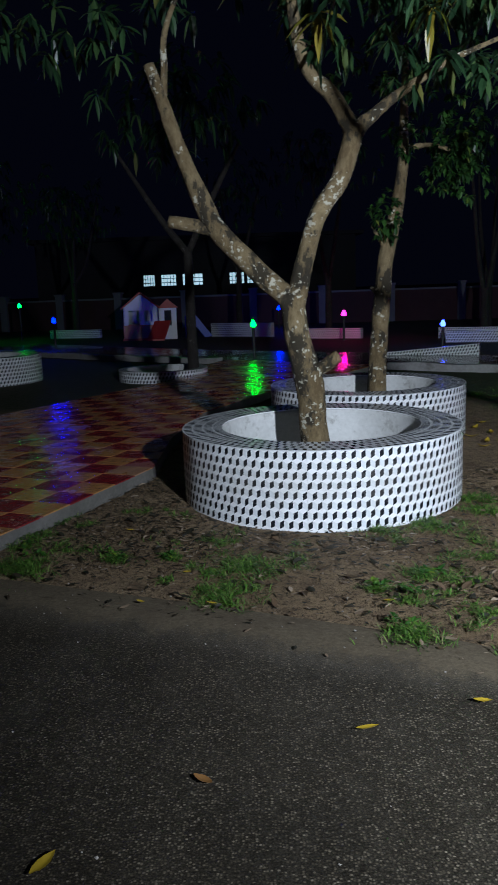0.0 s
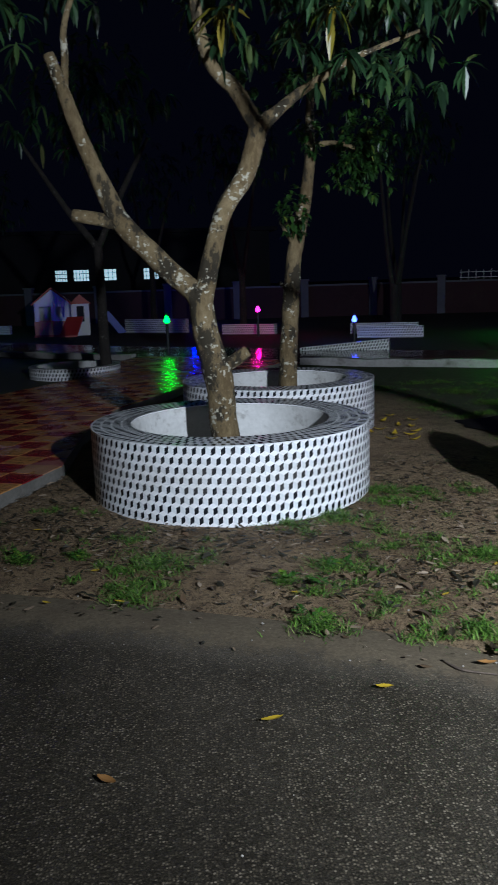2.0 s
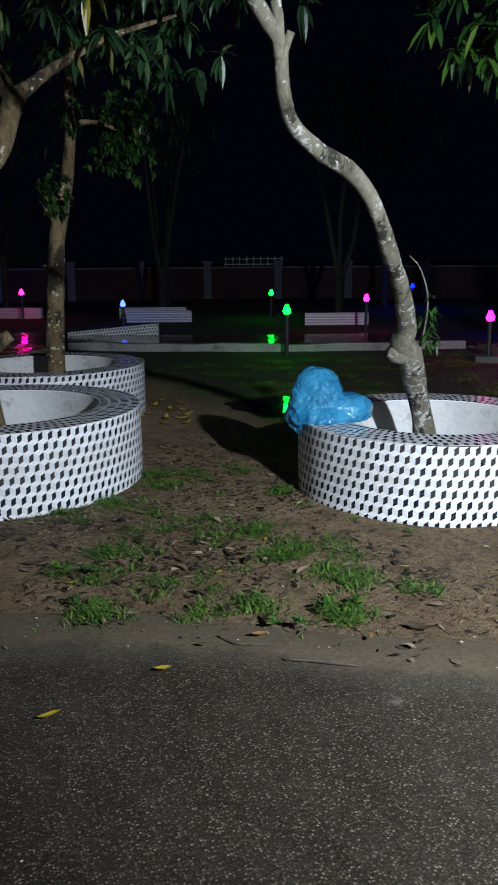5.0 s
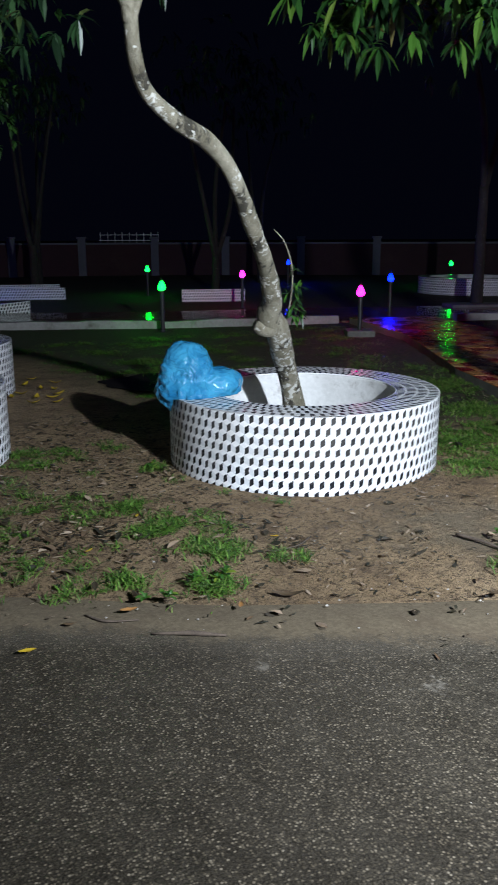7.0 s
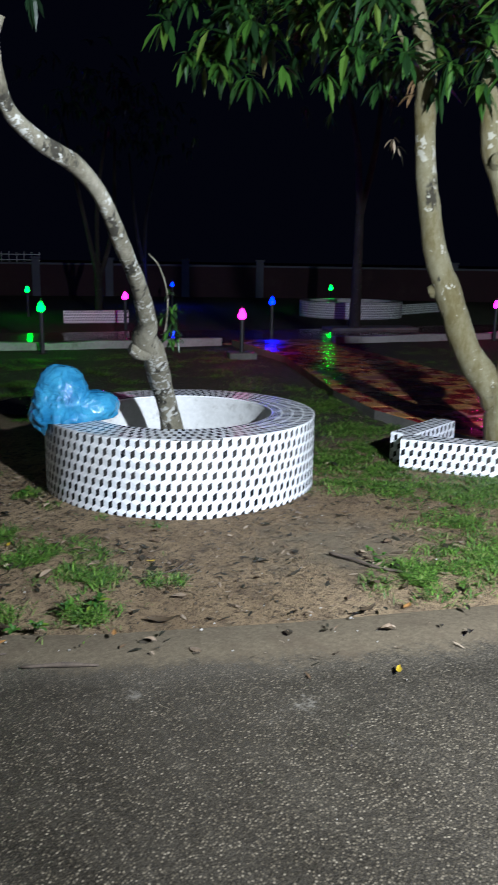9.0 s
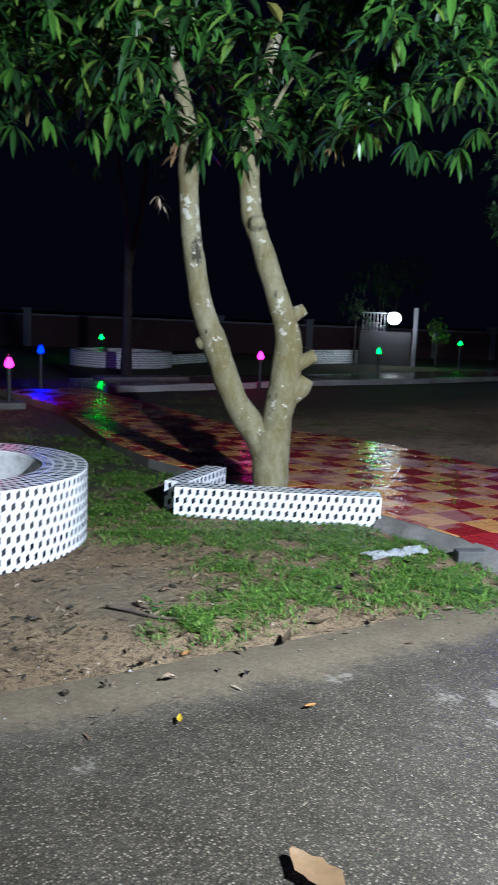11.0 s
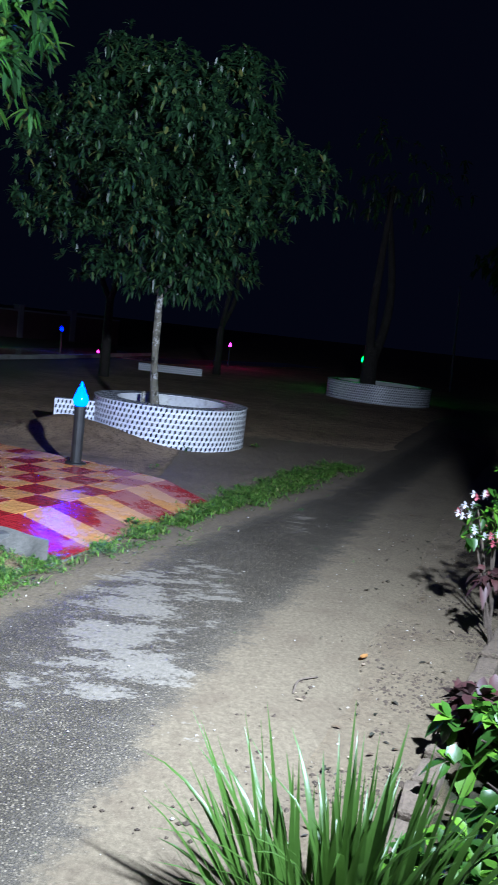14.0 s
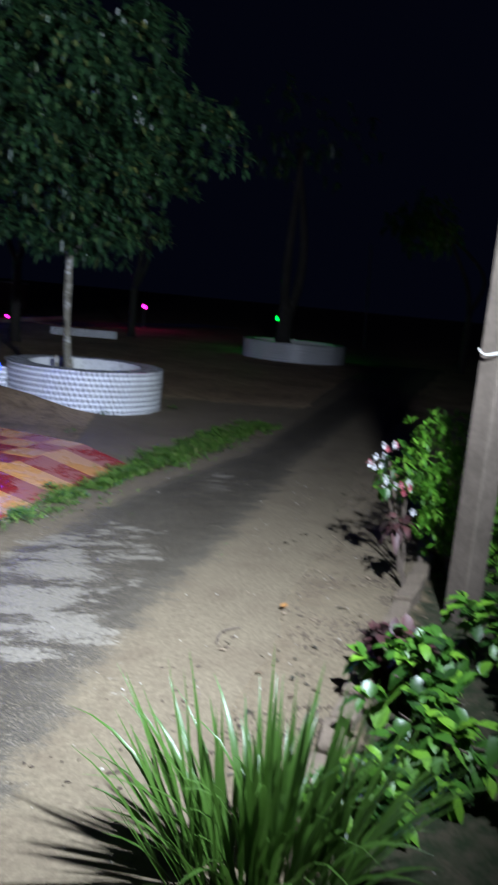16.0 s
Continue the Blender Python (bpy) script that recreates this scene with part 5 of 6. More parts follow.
part("head", boxed((-0.02, -0.19, -0.19), (0.1, 0.19, 0.19), 0.03), MAT_METAL, flood)
part("lens", lathe([(0.23 * math.sin(a) + 0.002, -0.23 * math.cos(a)) for a in np.linspace(0.05, math.pi - 0.05, 18)], 32), glow("white_flood", (0.92, 0.95, 1.0), 60.0), flood, "white glaring lens", True)
lamp_light("flood_light", "POINT", Matrix.Translation((26.4, 12.2, 1.76)), 40, (0.9, 0.95, 1.0), 0.2)
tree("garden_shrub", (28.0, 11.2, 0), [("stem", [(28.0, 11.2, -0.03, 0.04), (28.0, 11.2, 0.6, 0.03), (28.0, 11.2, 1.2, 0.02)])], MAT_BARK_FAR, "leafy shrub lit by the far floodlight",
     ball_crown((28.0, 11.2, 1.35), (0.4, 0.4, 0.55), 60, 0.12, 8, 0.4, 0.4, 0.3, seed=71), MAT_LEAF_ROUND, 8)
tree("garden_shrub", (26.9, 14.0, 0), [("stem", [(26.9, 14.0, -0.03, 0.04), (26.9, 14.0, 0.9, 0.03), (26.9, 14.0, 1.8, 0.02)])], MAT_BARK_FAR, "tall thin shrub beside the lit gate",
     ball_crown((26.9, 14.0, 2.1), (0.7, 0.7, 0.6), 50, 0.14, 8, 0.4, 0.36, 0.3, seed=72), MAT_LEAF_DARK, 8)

# leaning thin pole beyond the dim planter, and the concrete base of a slim tree
pole = thing("thin_pole", pose(33.9, -7.37, 0), "thin pale leaning pole in the dark", "pole")
part("shaft", tube([(0, 0, -0.1, 0.05), (0.02, 0.1, 2.2, 0.045), (0.04, 0.2, 4.35, 0.04)], 10, 4, 0.0), MAT_PILLAR, pole, smooth=True)
tagged(part("tree_base", boxed((-0.95, -0.35, -0.05), (1.2, 0.35, 0.09), 0.03), MAT_CONCRETE), "low concrete slab round a slim tree", "slab").matrix_world = pose(13.8, 12.8, 0, 0, 0, -24)
tagged(part("lamp_base", boxed((-0.22, -0.2, -0.05), (0.22, 0.2, 0.1), 0.02), MAT_CONCRETE), "small concrete block carrying a lamp post", "block").matrix_world = pose(7.99, 10.05, 0, 0, 0, -30)

tagged(part("puddle", (lambda r: ([(3.5 + q * math.cos(a) * 0.62, 7.85 + q * math.sin(a) * 0.5, 0.018) for a, q in ((2 * math.pi * k / 40, 1 + 0.35 * noise.noise(Vector((math.cos(k * 0.157) * 1.6, math.sin(k * 0.157) * 1.6, 3)))) for k in range(40))], [tuple(range(40))]))(0),
            Nodes("puddle_water").done((0.02, 0.018, 0.015), 0.06)), "shallow dark rain puddle on bare soil", "puddle", kind="structure")

# ---- the blue bag on the planter's rim ----


def slumped_bag(shapes, middle, seed):
    """One crumpled skin round several overlapping rounded masses, flat below."""
    bm = bmesh.new()
    res = bmesh.ops.create_icosphere(bm, subdivisions=6, radius=1.0)
    for q in res["verts"]:
        d, total = q.co.normalized(), 0.0
        for c, r in shapes:
            o = [(middle[k] - 0.10 * (k == 2) + 0.0 - c[k]) / r[k] for k in range(3)]
            e = [d[k] / r[k] for k in range(3)]
            a, b, g = sum(x * x for x in e), sum(x * y for x, y in zip(o, e)), sum(x * x for x in o) - 1
            root = b * b - a * g
            if root > 0:
                total += max(0.0, (-b + math.sqrt(root)) / a) ** 7
        reach = total ** (1 / 7)
        w = Vector((seed, 0, seed * 0.3))
        bend = d + 0.35 * noise.noise_vector(d * 2.0 + w)
        reach *= 1 + 0.10 * noise.noise(d * 1.7 + w) + 0.12 * (0.22 - abs(noise.noise(bend * 2.6 + w))) + 0.055 * (0.2 - abs(noise.noise(Vector((bend.x * 7, bend.y * 7, bend.z * 2.2)) + w))) + 0.014 * (0.2 - abs(noise.noise(Vector((bend.x * 16, bend.y * 16, bend.z * 6)) + w)))
        q.co = Vector(middle) + d * reach
        if -0.97 * q.co.x + 0.24 * q.co.y < 0.155:
            q.co.z = max(q.co.z, 0.004)
    return bm


bm = slumped_bag([((-0.01, 0.03, 0.05), (0.175, 0.17, 0.20)), ((0.18, -0.07, -0.03), (0.15, 0.12, 0.12)), ((0.0, -0.02, -0.07), (0.24, 0.18, 0.10)), ((-0.15, 0.02, -0.05), (0.07, 0.09, 0.15))], (0.03, -0.02, 0.10), 3.0)
n = Nodes("blue_plastic_film")
n.b.inputs["Transmission Weight"].default_value = 0.0
crease = n.node("ShaderNodeTexNoise", Vector=n.co, Scale=8.0, Detail=3.0, Distortion=3.5).outputs["Fac"]
MAT_BAG = n.done(n.mix(n.step(n.noise(7, 4), 0.35, 0.65), (0.012, 0.13, 0.28), (0.045, 0.27, 0.44)), 0.12, crease, 0.8, 0.02)
bag = part("plastic_bag", bm, MAT_BAG, smooth=True)
bag.matrix_world = pose(2.36, 4.76, 0.487)
tagged(bag, "crumpled glossy blue plastic bag slumped on a planter's rim", "bag")

# ---- garden edge on the lane's other side ----
post = thing("wooden_post", pose(3.93, -1.62, 0, 0, 0, 28), "tall weathered square post with rope tied round it", "post")
bm = boxed((-0.068, -0.068, -0.1), (0.068, 0.068, 4.2), 0.012)
part("shaft", bm, MAT_POLE, post)
loop = [(0.10 * math.cos(a), 0.10 * math.sin(a), 1.42 + 0.012 * math.sin(3 * a), 0.006) for a in np.linspace(0, 2 * math.pi, 17)]
part("rope", tube(loop, 6, 2, 0.0), MAT_ROPE, post, "frayed white rope", True)
part("rope_end", tube([(-0.10, 0.03, 1.42, 0.006), (-0.16, 0.07, 1.36, 0.007), (-0.22, 0.10, 1.30, 0.010)], 6, 3, 0.2), MAT_ROPE, post, "frayed rope end", True)

random.seed(20)
brick_mat = surface("mossy_brick", (0.10, 0.075, 0.05), (0.19, 0.14, 0.10), 7, 0.95, 50, 0.8, 0.02, stain=(0.06, 0.085, 0.02))
edging = thing("brick_edging", pose(0, 0, 0), "row of mossy half-sunk bricks edging the garden bed", "edging")
line = [(2.2, -0.53), (2.7, -0.74), (3.28, -0.98), (4.02, -1.33), (5.4, -1.95), (7.6, -2.7)]
me = None
for i, q in enumerate(np.linspace(0, 1, 26)):
    xs = [p[0] for p in line]
    x = 2.2 + 5.4 * q
    y = float(np.interp(x, xs, [p[1] for p in line]))
    y2 = float(np.interp(x + 0.1, xs, [p[1] for p in line]))
    if me is None:
        bm = boxed((-0.105, -0.05, -0.06), (0.105, 0.05, 0.055), 0.014)
        me = bpy.data.meshes.new("brick")
        bm.to_mesh(me)
        bm.free()
        me.materials.append(brick_mat)
    place_piece("brick", me, pose(x, y, random.uniform(-0.015, 0.02), random.uniform(-7, 7), random.uniform(-5, 5), math.degrees(math.atan2(y2 - y, 0.1)) + random.uniform(-6, 6)), edging)


def blade(v, f, p, d, length, width, bend, seg=5):
    """A long arching blade with a keel."""
    d = Vector(d).normalized()
    s = Vector((-d.y, d.x, 0))
    s = s.normalized() if s.length > 0.01 else Vector((1, 0, 0))
    c, b = Vector(p), len(v)
    h = Vector((d.x, d.y, 0))
    h = h.normalized() if h.length > 0.01 else Vector((1, 0, 0))
    for i in range(seg + 1):
        t = i / seg
        w = width * (0.75 + 0.5 * t if t < 0.5 else 2.0 * (1 - t)) + 0.0006
        v += [tuple(c - s * w / 2 + Vector((0, 0, w * 0.18))), tuple(c), tuple(c + s * w / 2 + Vector((0, 0, w * 0.18)))]
        step = (d + (h * 0.8 - Vector((0, 0, 1)) * 0.8) * bend * t * t).normalized()
        c = c + step * length / seg
    for i in range(seg):
        a = b + 3 * i
        f += [(a, a + 1, a + 4, a + 3), (a + 1, a + 2, a + 5, a + 4)]


random.seed(23)
clump = thing("lemongrass", pose(1.93, -0.38, 0), "clump of long arching green lemongrass blades by the lane", "grass clump")
MAT_BLADE = make_leaf("long_blade", ((0.0, (0.008, 0.030, 0.006)), (0.5, (0.042, 0.105, 0.013)), (0.85, (0.11, 0.21, 0.027)), (1.0, (0.24, 0.24, 0.12))), 0.3, 0.4)
for k in range(230):
    a = random.uniform(0, 2 * math.pi)
    r = random.random() ** 0.6
    v, f = [], []
    lean = random.uniform(0.05, 0.62) * (0.35 + r)
    blade(v, f, (0.17 * r * math.cos(a), 0.27 * r * math.sin(a), -0.01), (math.cos(a) * lean + 0.08, math.sin(a) * lean * 1.1, 1.0), random.uniform(0.26, 0.60), random.uniform(0.011, 0.027), random.choice((0.05, 0.2, 0.5, 0.9, 1.4)) * random.uniform(0.6, 1.3), 7)
    part("blade", (v, f), MAT_BLADE, clump, smooth=True)


def leafy_plant(name, base, c, rad, clusters, length, width, mat, label, category, seed, count=6, droop=0.35, stems=4):
    random.seed(seed)
    root = thing(name, Matrix.Translation(base), label, category)
    o = Vector(base)
    crown = ball_crown(c, rad, clusters, length, count, droop, width, 0.35, seed=seed)
    for k in range(stems):
        sv, sf = [], []
        q = Vector(c) + Vector((random.uniform(-0.6, 0.6) * rad[0], random.uniform(-0.6, 0.6) * rad[1], random.uniform(-0.2, 0.5) * rad[2]))
        tube([(*(o + Vector((random.uniform(-0.03, 0.03), random.uniform(-0.03, 0.03), -0.03))), 0.009), (*((o + q) / 2 + Vector((0.02, 0, 0.03))), 0.007), (*q, 0.004)], 6, 3, 0.1, sv, sf)
        part("stem", ([tuple(Vector(p) - o) for p in sv], sf), MAT_TWIG, root)
    part("foliage", ([tuple(Vector(p) - o) for p in crown[0]], crown[1]), mat, root, smooth=True)
    return root


MAT_BRIGHT = make_leaf("bright_cypress_leaf", ((0.0, (0.06, 0.20, 0.01)), (0.6, (0.12, 0.34, 0.02)), (1.0, (0.22, 0.46, 0.04))), 0.3, 0.5)
MAT_PURPLE = make_leaf("purple_leaf", ((0.0, (0.022, 0.006, 0.010)), (0.7, (0.055, 0.012, 0.02)), (1.0, (0.10, 0.025, 0.03))), 0.15, 0.55)
MAT_BROAD = make_leaf("broad_garden_leaf", ((0.0, (0.008, 0.036, 0.005)), (0.6, (0.060, 0.18, 0.016)), (1.0, (0.20, 0.42, 0.03))), 0.25, 0.38)
leafy_plant("cypress_shrub", (4.62, -1.8, 0), (4.66, -1.86, 0.54), (0.44, 0.46, 0.50), 760, 0.065, 0.24, MAT_BRIGHT, "dense bright green feathery cypress shrub behind the post", "shrub", 81, 9, 0.1)
leafy_plant("cypress_shrub", (4.7, -2.5, 0), (4.7, -2.5, 0.55), (0.4, 0.4, 0.5), 300, 0.065, 0.24, MAT_BRIGHT, "bright green feathery cypress shrub in the garden bed", "shrub", 82, 9, 0.1)
leafy_plant("purple_plant", (4.35, -1.42, 0), (4.36, -1.36, 0.36), (0.08, 0.09, 0.10), 6, 0.10, 0.42, MAT_PURPLE, "dark purple broad-leaved plant under pink flowers", "plant", 83, 5, 0.6, 3)
leafy_plant("purple_plant", (3.25, -1.15, 0), (3.2, -1.05, 0.13), (0.17, 0.14, 0.10), 20, 0.12, 0.45, MAT_PURPLE, "low dark purple broad-leaved plant by the bricks", "plant", 84, 6, 0.4, 3)
leafy_plant("broad_leaf_plant", (2.95, -1.1, 0), (2.93, -1.08, 0.18), (0.26, 0.22, 0.15), 26, 0.095, 0.62, MAT_BROAD, "glossy broad-leaved green bedding plant", "plant", 85)
leafy_plant("broad_leaf_plant", (2.55, -1.05, 0), (2.5, -1.0, 0.13), (0.30, 0.28, 0.14), 30, 0.095, 0.62, MAT_BROAD, "glossy broad-leaved green bedding plant", "plant", 86)
leafy_plant("broad_leaf_plant", (3.2, -1.6, 0), (3.2, -1.6, 0.22), (0.38, 0.35, 0.2), 46, 0.095, 0.62, MAT_BROAD, "glossy broad-leaved green bedding plant", "plant", 87)
leafy_plant("broad_leaf_plant", (2.35, -1.5, 0), (2.35, -1.5, 0.2), (0.4, 0.4, 0.2), 44, 0.095, 0.62, MAT_BROAD, "glossy broad-leaved green bedding plant", "plant", 88)
leafy_plant("broad_leaf_plant", (2.2, -0.75, 0), (2.22, -0.72, 0.10), (0.18, 0.15, 0.12), 22, 0.10, 0.48, MAT_BROAD, "small broad-leaved plant beside the lemongrass", "plant", 89)
flowers = leafy_plant("flowering_climber", (4.68, -1.5, 0), (4.62, -1.36, 0.66), (0.13, 0.16, 0.20), 20, 0.085, 0.42, MAT_BROAD, "climber with clusters of white and pink star flowers", "plant", 90, 4, 0.3, 5)
MAT_PETAL = make_leaf("white_petal", ((0.0, (0.70, 0.66, 0.68)), (1.0, (0.80, 0.78, 0.80))), 0.2, 0.6)
MAT_PETAL_PINK = make_leaf("pink_petal", ((0.0, (0.42, 0.05, 0.08)), (1.0, (0.60, 0.14, 0.18))), 0.2, 0.6)
random.seed(91)
for (x, y, z), n in zip(((4.60, -1.28, 0.80), (4.62, -1.23, 0.70), (4.58, -1.33, 0.60), (4.55, -1.40, 0.56), (4.55, -1.45, 0.41)), (5, 8, 8, 5, 3)):
    for k in range(n):
        v, f = [], []
        p = Vector((x - 0.04, y, z)) + Vector((random.uniform(-0.03, 0.03), random.uniform(-0.05, 0.05), random.uniform(-0.04, 0.04))) - Vector((4.68, -1.5, 0))
        for q in range(5):
            a = q * 2 * math.pi / 5
            leaf(v, f, p, (-0.35, math.cos(a), math.sin(a)), 0.026, 0.019, 0.0, 0.1)
        part("flower", (v, f), MAT_PETAL_PINK if random.random() < 0.35 else MAT_PETAL, flowers, "small five-petalled flower")

# ---- fallen leaves, twigs, wrapper ----


def fallen(x, y, length, turn, mat, label, curl=0.25, z=0.014, wide=0.36, rag=0.0):
    v, f = [], []
    n = 8
    for i in range(n + 1):
        t = i / n
        w = length * wide * (math.sin(math.pi * min(1.0, t * 0.96 + 0.03)) ** 0.8) / 2
        w *= 1 + rag * noise.noise(Vector((t * 4.3, 7.7, 0)))
        lift = curl * length * (abs(t - 0.5) ** 2) * 1.4
        for s in (-1, -0.5, 0, 0.5, 1):
            v.append(((t - 0.5) * length, s * w, lift + abs(s) * w * 0.35 + rag * length * 0.12 * noise.noise(Vector((t * 4, s * 1.5, 4))) + 0.003 * noise.noise(Vector((t * 5, s * 3, x * 9)))))
    f = [(5 * i + k, 5 * i + k + 5, 5 * i + k + 6, 5 * i + k + 1) for i in range(n) for k in range(4)]
    ob = part("fallen_leaf", (v, f), mat, smooth=True)
    ob.matrix_world = pose(x, y, z + top_height(x, y), random.uniform(-6, 6), random.uniform(-6, 6), turn)
    return tagged(ob, label, "fallen leaf", "fallen leaves")


random.seed(100)
for x, y, ln, a in ((0.21, 2.60, 0.085, 12), (0.66, 2.76, 0.07, -5), (-0.77, 1.97, 0.10, 62), (0.49, 3.76, 0.06, 5), (2.24, 1.77, 0.06, 40), (2.0, 7.36, 0.08, 10), (2.2, 8.39, 0.08, 50), (2.29, 8.1, 0.08, 80), (2.04, 7.93, 0.08, -30), (2.21, 7.3, 0.08, 20), (2.34, 8.64, 0.07, 10), (2.4, 8.0, 0.07, 100), (1.98, 8.2, 0.07, 10), (2.1, 7.6, 0.08, 70), (2.35, 7.7, 0.08, 15), (2.5, 8.3, 0.08, -40), (2.15, 8.8, 0.08, 35), (1.9, 7.75, 0.08, 85), (2.25, 7.55, 0.08, -15), (-0.75, 3.83, 0.05, -30), (-0.55, 4.27, 0.05, -10), (-0.39, 3.78, 0.05, -15), (-0.98, 5.06, 0.06, 0), (1.2, 3.61, 0.05, 30), (2.1, 3.31, 0.05, -20), (1.6, 3.95, 0.05, 60)):
    fallen(x, y, ln * (1.8 if y > 7 else 1.0), a, MAT_YELLOW, "yellow fallen leaf lying on the ground", 0.6 if y > 7 else 0.25)
for x, y, ln, a in ((-0.35, 2.33, 0.08, -40), (1.53, 2.68, 0.06, 60), (1.11, 2.88, 0.08, 0), (2.75, 2.16, 0.07, 10), (3.95, -0.67, 0.09, -30), (2.65, 1.44, 0.06, -20)):
    fallen(x, y, ln, a, MAT_ORANGE, "orange-brown fallen leaf on the ground")
for x, y, ln, a in ((3.47, 1.88, 0.13, -35), (3.15, 1.87, 0.14, 20), (3.64, 1.66, 0.1, 20), (2.53, 2.21, 0.12, 0), (1.78, 2.7, 0.14, -40), (2.9, 2.3, 0.1, 30), (0.35, 4.05, 0.13, -20), (0.2, 4.2, 0.12, 30)):
    fallen(x, y, ln, a, MAT_LITTER, "dark curled dry leaf on the sand", 0.5, 0.014, 0.28)
fallen(1.82, 0.93, 0.21, 75, MAT_BROWNLEAF, "large dry tan leaf lying on the asphalt", 0.3, 0.012, 0.50, 0.45)


def twig(pts, label="dry dark twig lying on the sandy verge"):
    v, f = tube([(*p, r) for p, r in pts], 6, 4, 0.3)
    tagged(part("twig", (v, f), MAT_TWIG, smooth=True), label, "twig", "fallen twigs")


twig([((1.12, 2.66, 0.012), 0.006), ((1.25, 2.58, 0.016), 0.009), ((1.36, 2.50, 0.012), 0.004)])
twig([((2.90, 2.82, 0.02), 0.008), ((2.94, 2.68, 0.02), 0.009), ((2.97, 2.52, 0.014), 0.007), ((3.06, 2.38, 0.012), 0.005)])
twig([((3.42, -0.30, 0.01), 0.004), ((3.55, -0.33, 0.015), 0.005), ((3.62, -0.42, 0.012), 0.003)])
twig([((1.95, 3.15, 0.012), 0.004), ((2.1, 3.12, 0.016), 0.005), ((2.25, 3.2, 0.012), 0.003)])
twig([((0.95, 2.95, 0.01), 0.003), ((1.0, 2.85, 0.014), 0.004), ((1.12, 2.8, 0.01), 0.003)])

bm = bmesh.new()
bmesh.ops.create_grid(bm, x_segments=34, y_segments=12, size=0.5)
for q in bm.verts:
    x, y = q.co.x, q.co.y
    c = Vector((x * 5, y * 5, 2))
    q.co = Vector((x * 0.46 + 0.02 * noise.noise(c), y * 0.13 * (1 + 0.5 * noise.noise(c * 0.7)) + 0.05 * x * x, 0.03 + 0.04 * abs(noise.noise(c * 0.9)) + 0.02 * abs(noise.noise(c * 2.4)) - 0.05 * abs(y)))
n = Nodes("clear_plastic_film")
MAT_WRAP = n.done(n.mix(n.noise(20, 4), (0.45, 0.47, 0.48), (0.72, 0.74, 0.75)), 0.2, n.noise(35, 3), 0.5, 0.01)
n.b.inputs["Alpha"].default_value = 0.42
wrap = part("plastic_wrapper", bm, MAT_WRAP, smooth=True)
wrap.matrix_world = pose(4.80, 2.07, 0.015, 0, 0, -24)
tagged(wrap, "crumpled clear plastic wrapper lying on the grass", "wrapper")

# ---- grass, weeds and litter ----
PATCH_A = [(-1.7, 4.96, 0.22), (-1.54, 4.42, 0.2), (-0.99, 4.51, 0.07), (-0.67, 4.53, 0.07), (-0.24, 4.29, 0.17), (-0.29, 3.88, 0.12), (1.0, 5.02, 0.18), (1.41, 5.3, 0.14), (0.72, 4.11, 0.08), (0.54, 3.38, 0.13), (0.46, 3.89, 0.06), (1.21, 4.59, 0.09),
           (1.63, 4.1, 0.13), (1.65, 3.71, 0.17), (1.72, 3.28, 0.16), (1.25, 3.21, 0.11), (1.53, 2.93, 0.13), (1.41, 5.6, 0.12), (2.08, 4.78, 0.07), (0.6, 4.95, 0.12)]
PATCH_B = [(4.86, 4.39, 0.28), (4.19, 3.46, 0.2), (3.08, 2.41, 0.12), (5.38, 5.02, 0.31), (4.51, 3.83, 0.25), (4.81, 3.06, 0.34), (4.77, 2.47, 0.31), (4.13, 2.28, 0.25), (3.46, 2.31, 0.22), (3.0, 2.3, 0.15), (4.61, 1.75, 0.3), (4.49, 1.42, 0.2),
           (3.89, 2.75, 0.17), (6.0, 6.1, 0.38), (4.13, 1.83, 0.2), (5.84, 0.82, 0.22), (5.33, 1.02, 0.15), (6.1, 0.66, 0.14), (4.45, 1.61, 0.24), (4.9, 1.25, 0.14), (5.1, 2.6, 0.22), (4.95, 2.05, 0.2), (5.15, 2.15, 0.15), (4.35, 3.1, 0.2), (4.0, 3.75, 0.2), (4.3, 4.3, 0.25), (3.75, 2.1, 0.16)]
PATCH_C = [(6.75, 0.45, 0.16), (7.25, 0.2, 0.22), (7.8, 0.0, 0.22), (8.1, -0.15, 0.24), (8.65, -0.38, 0.22), (9.2, -0.62, 0.24), (9.75, -0.9, 0.22), (6.5, 0.5, 0.14), (6.3, 0.55, 0.13), (7.54, 0.12, 0.3), (8.39, -0.28, 0.3), (9.45, -0.75, 0.27), (6.79, 0.38, 0.14), (7.0, 0.3, 0.16), (8.9, -0.45, 0.28), (10.0, -1.0, 0.25)]


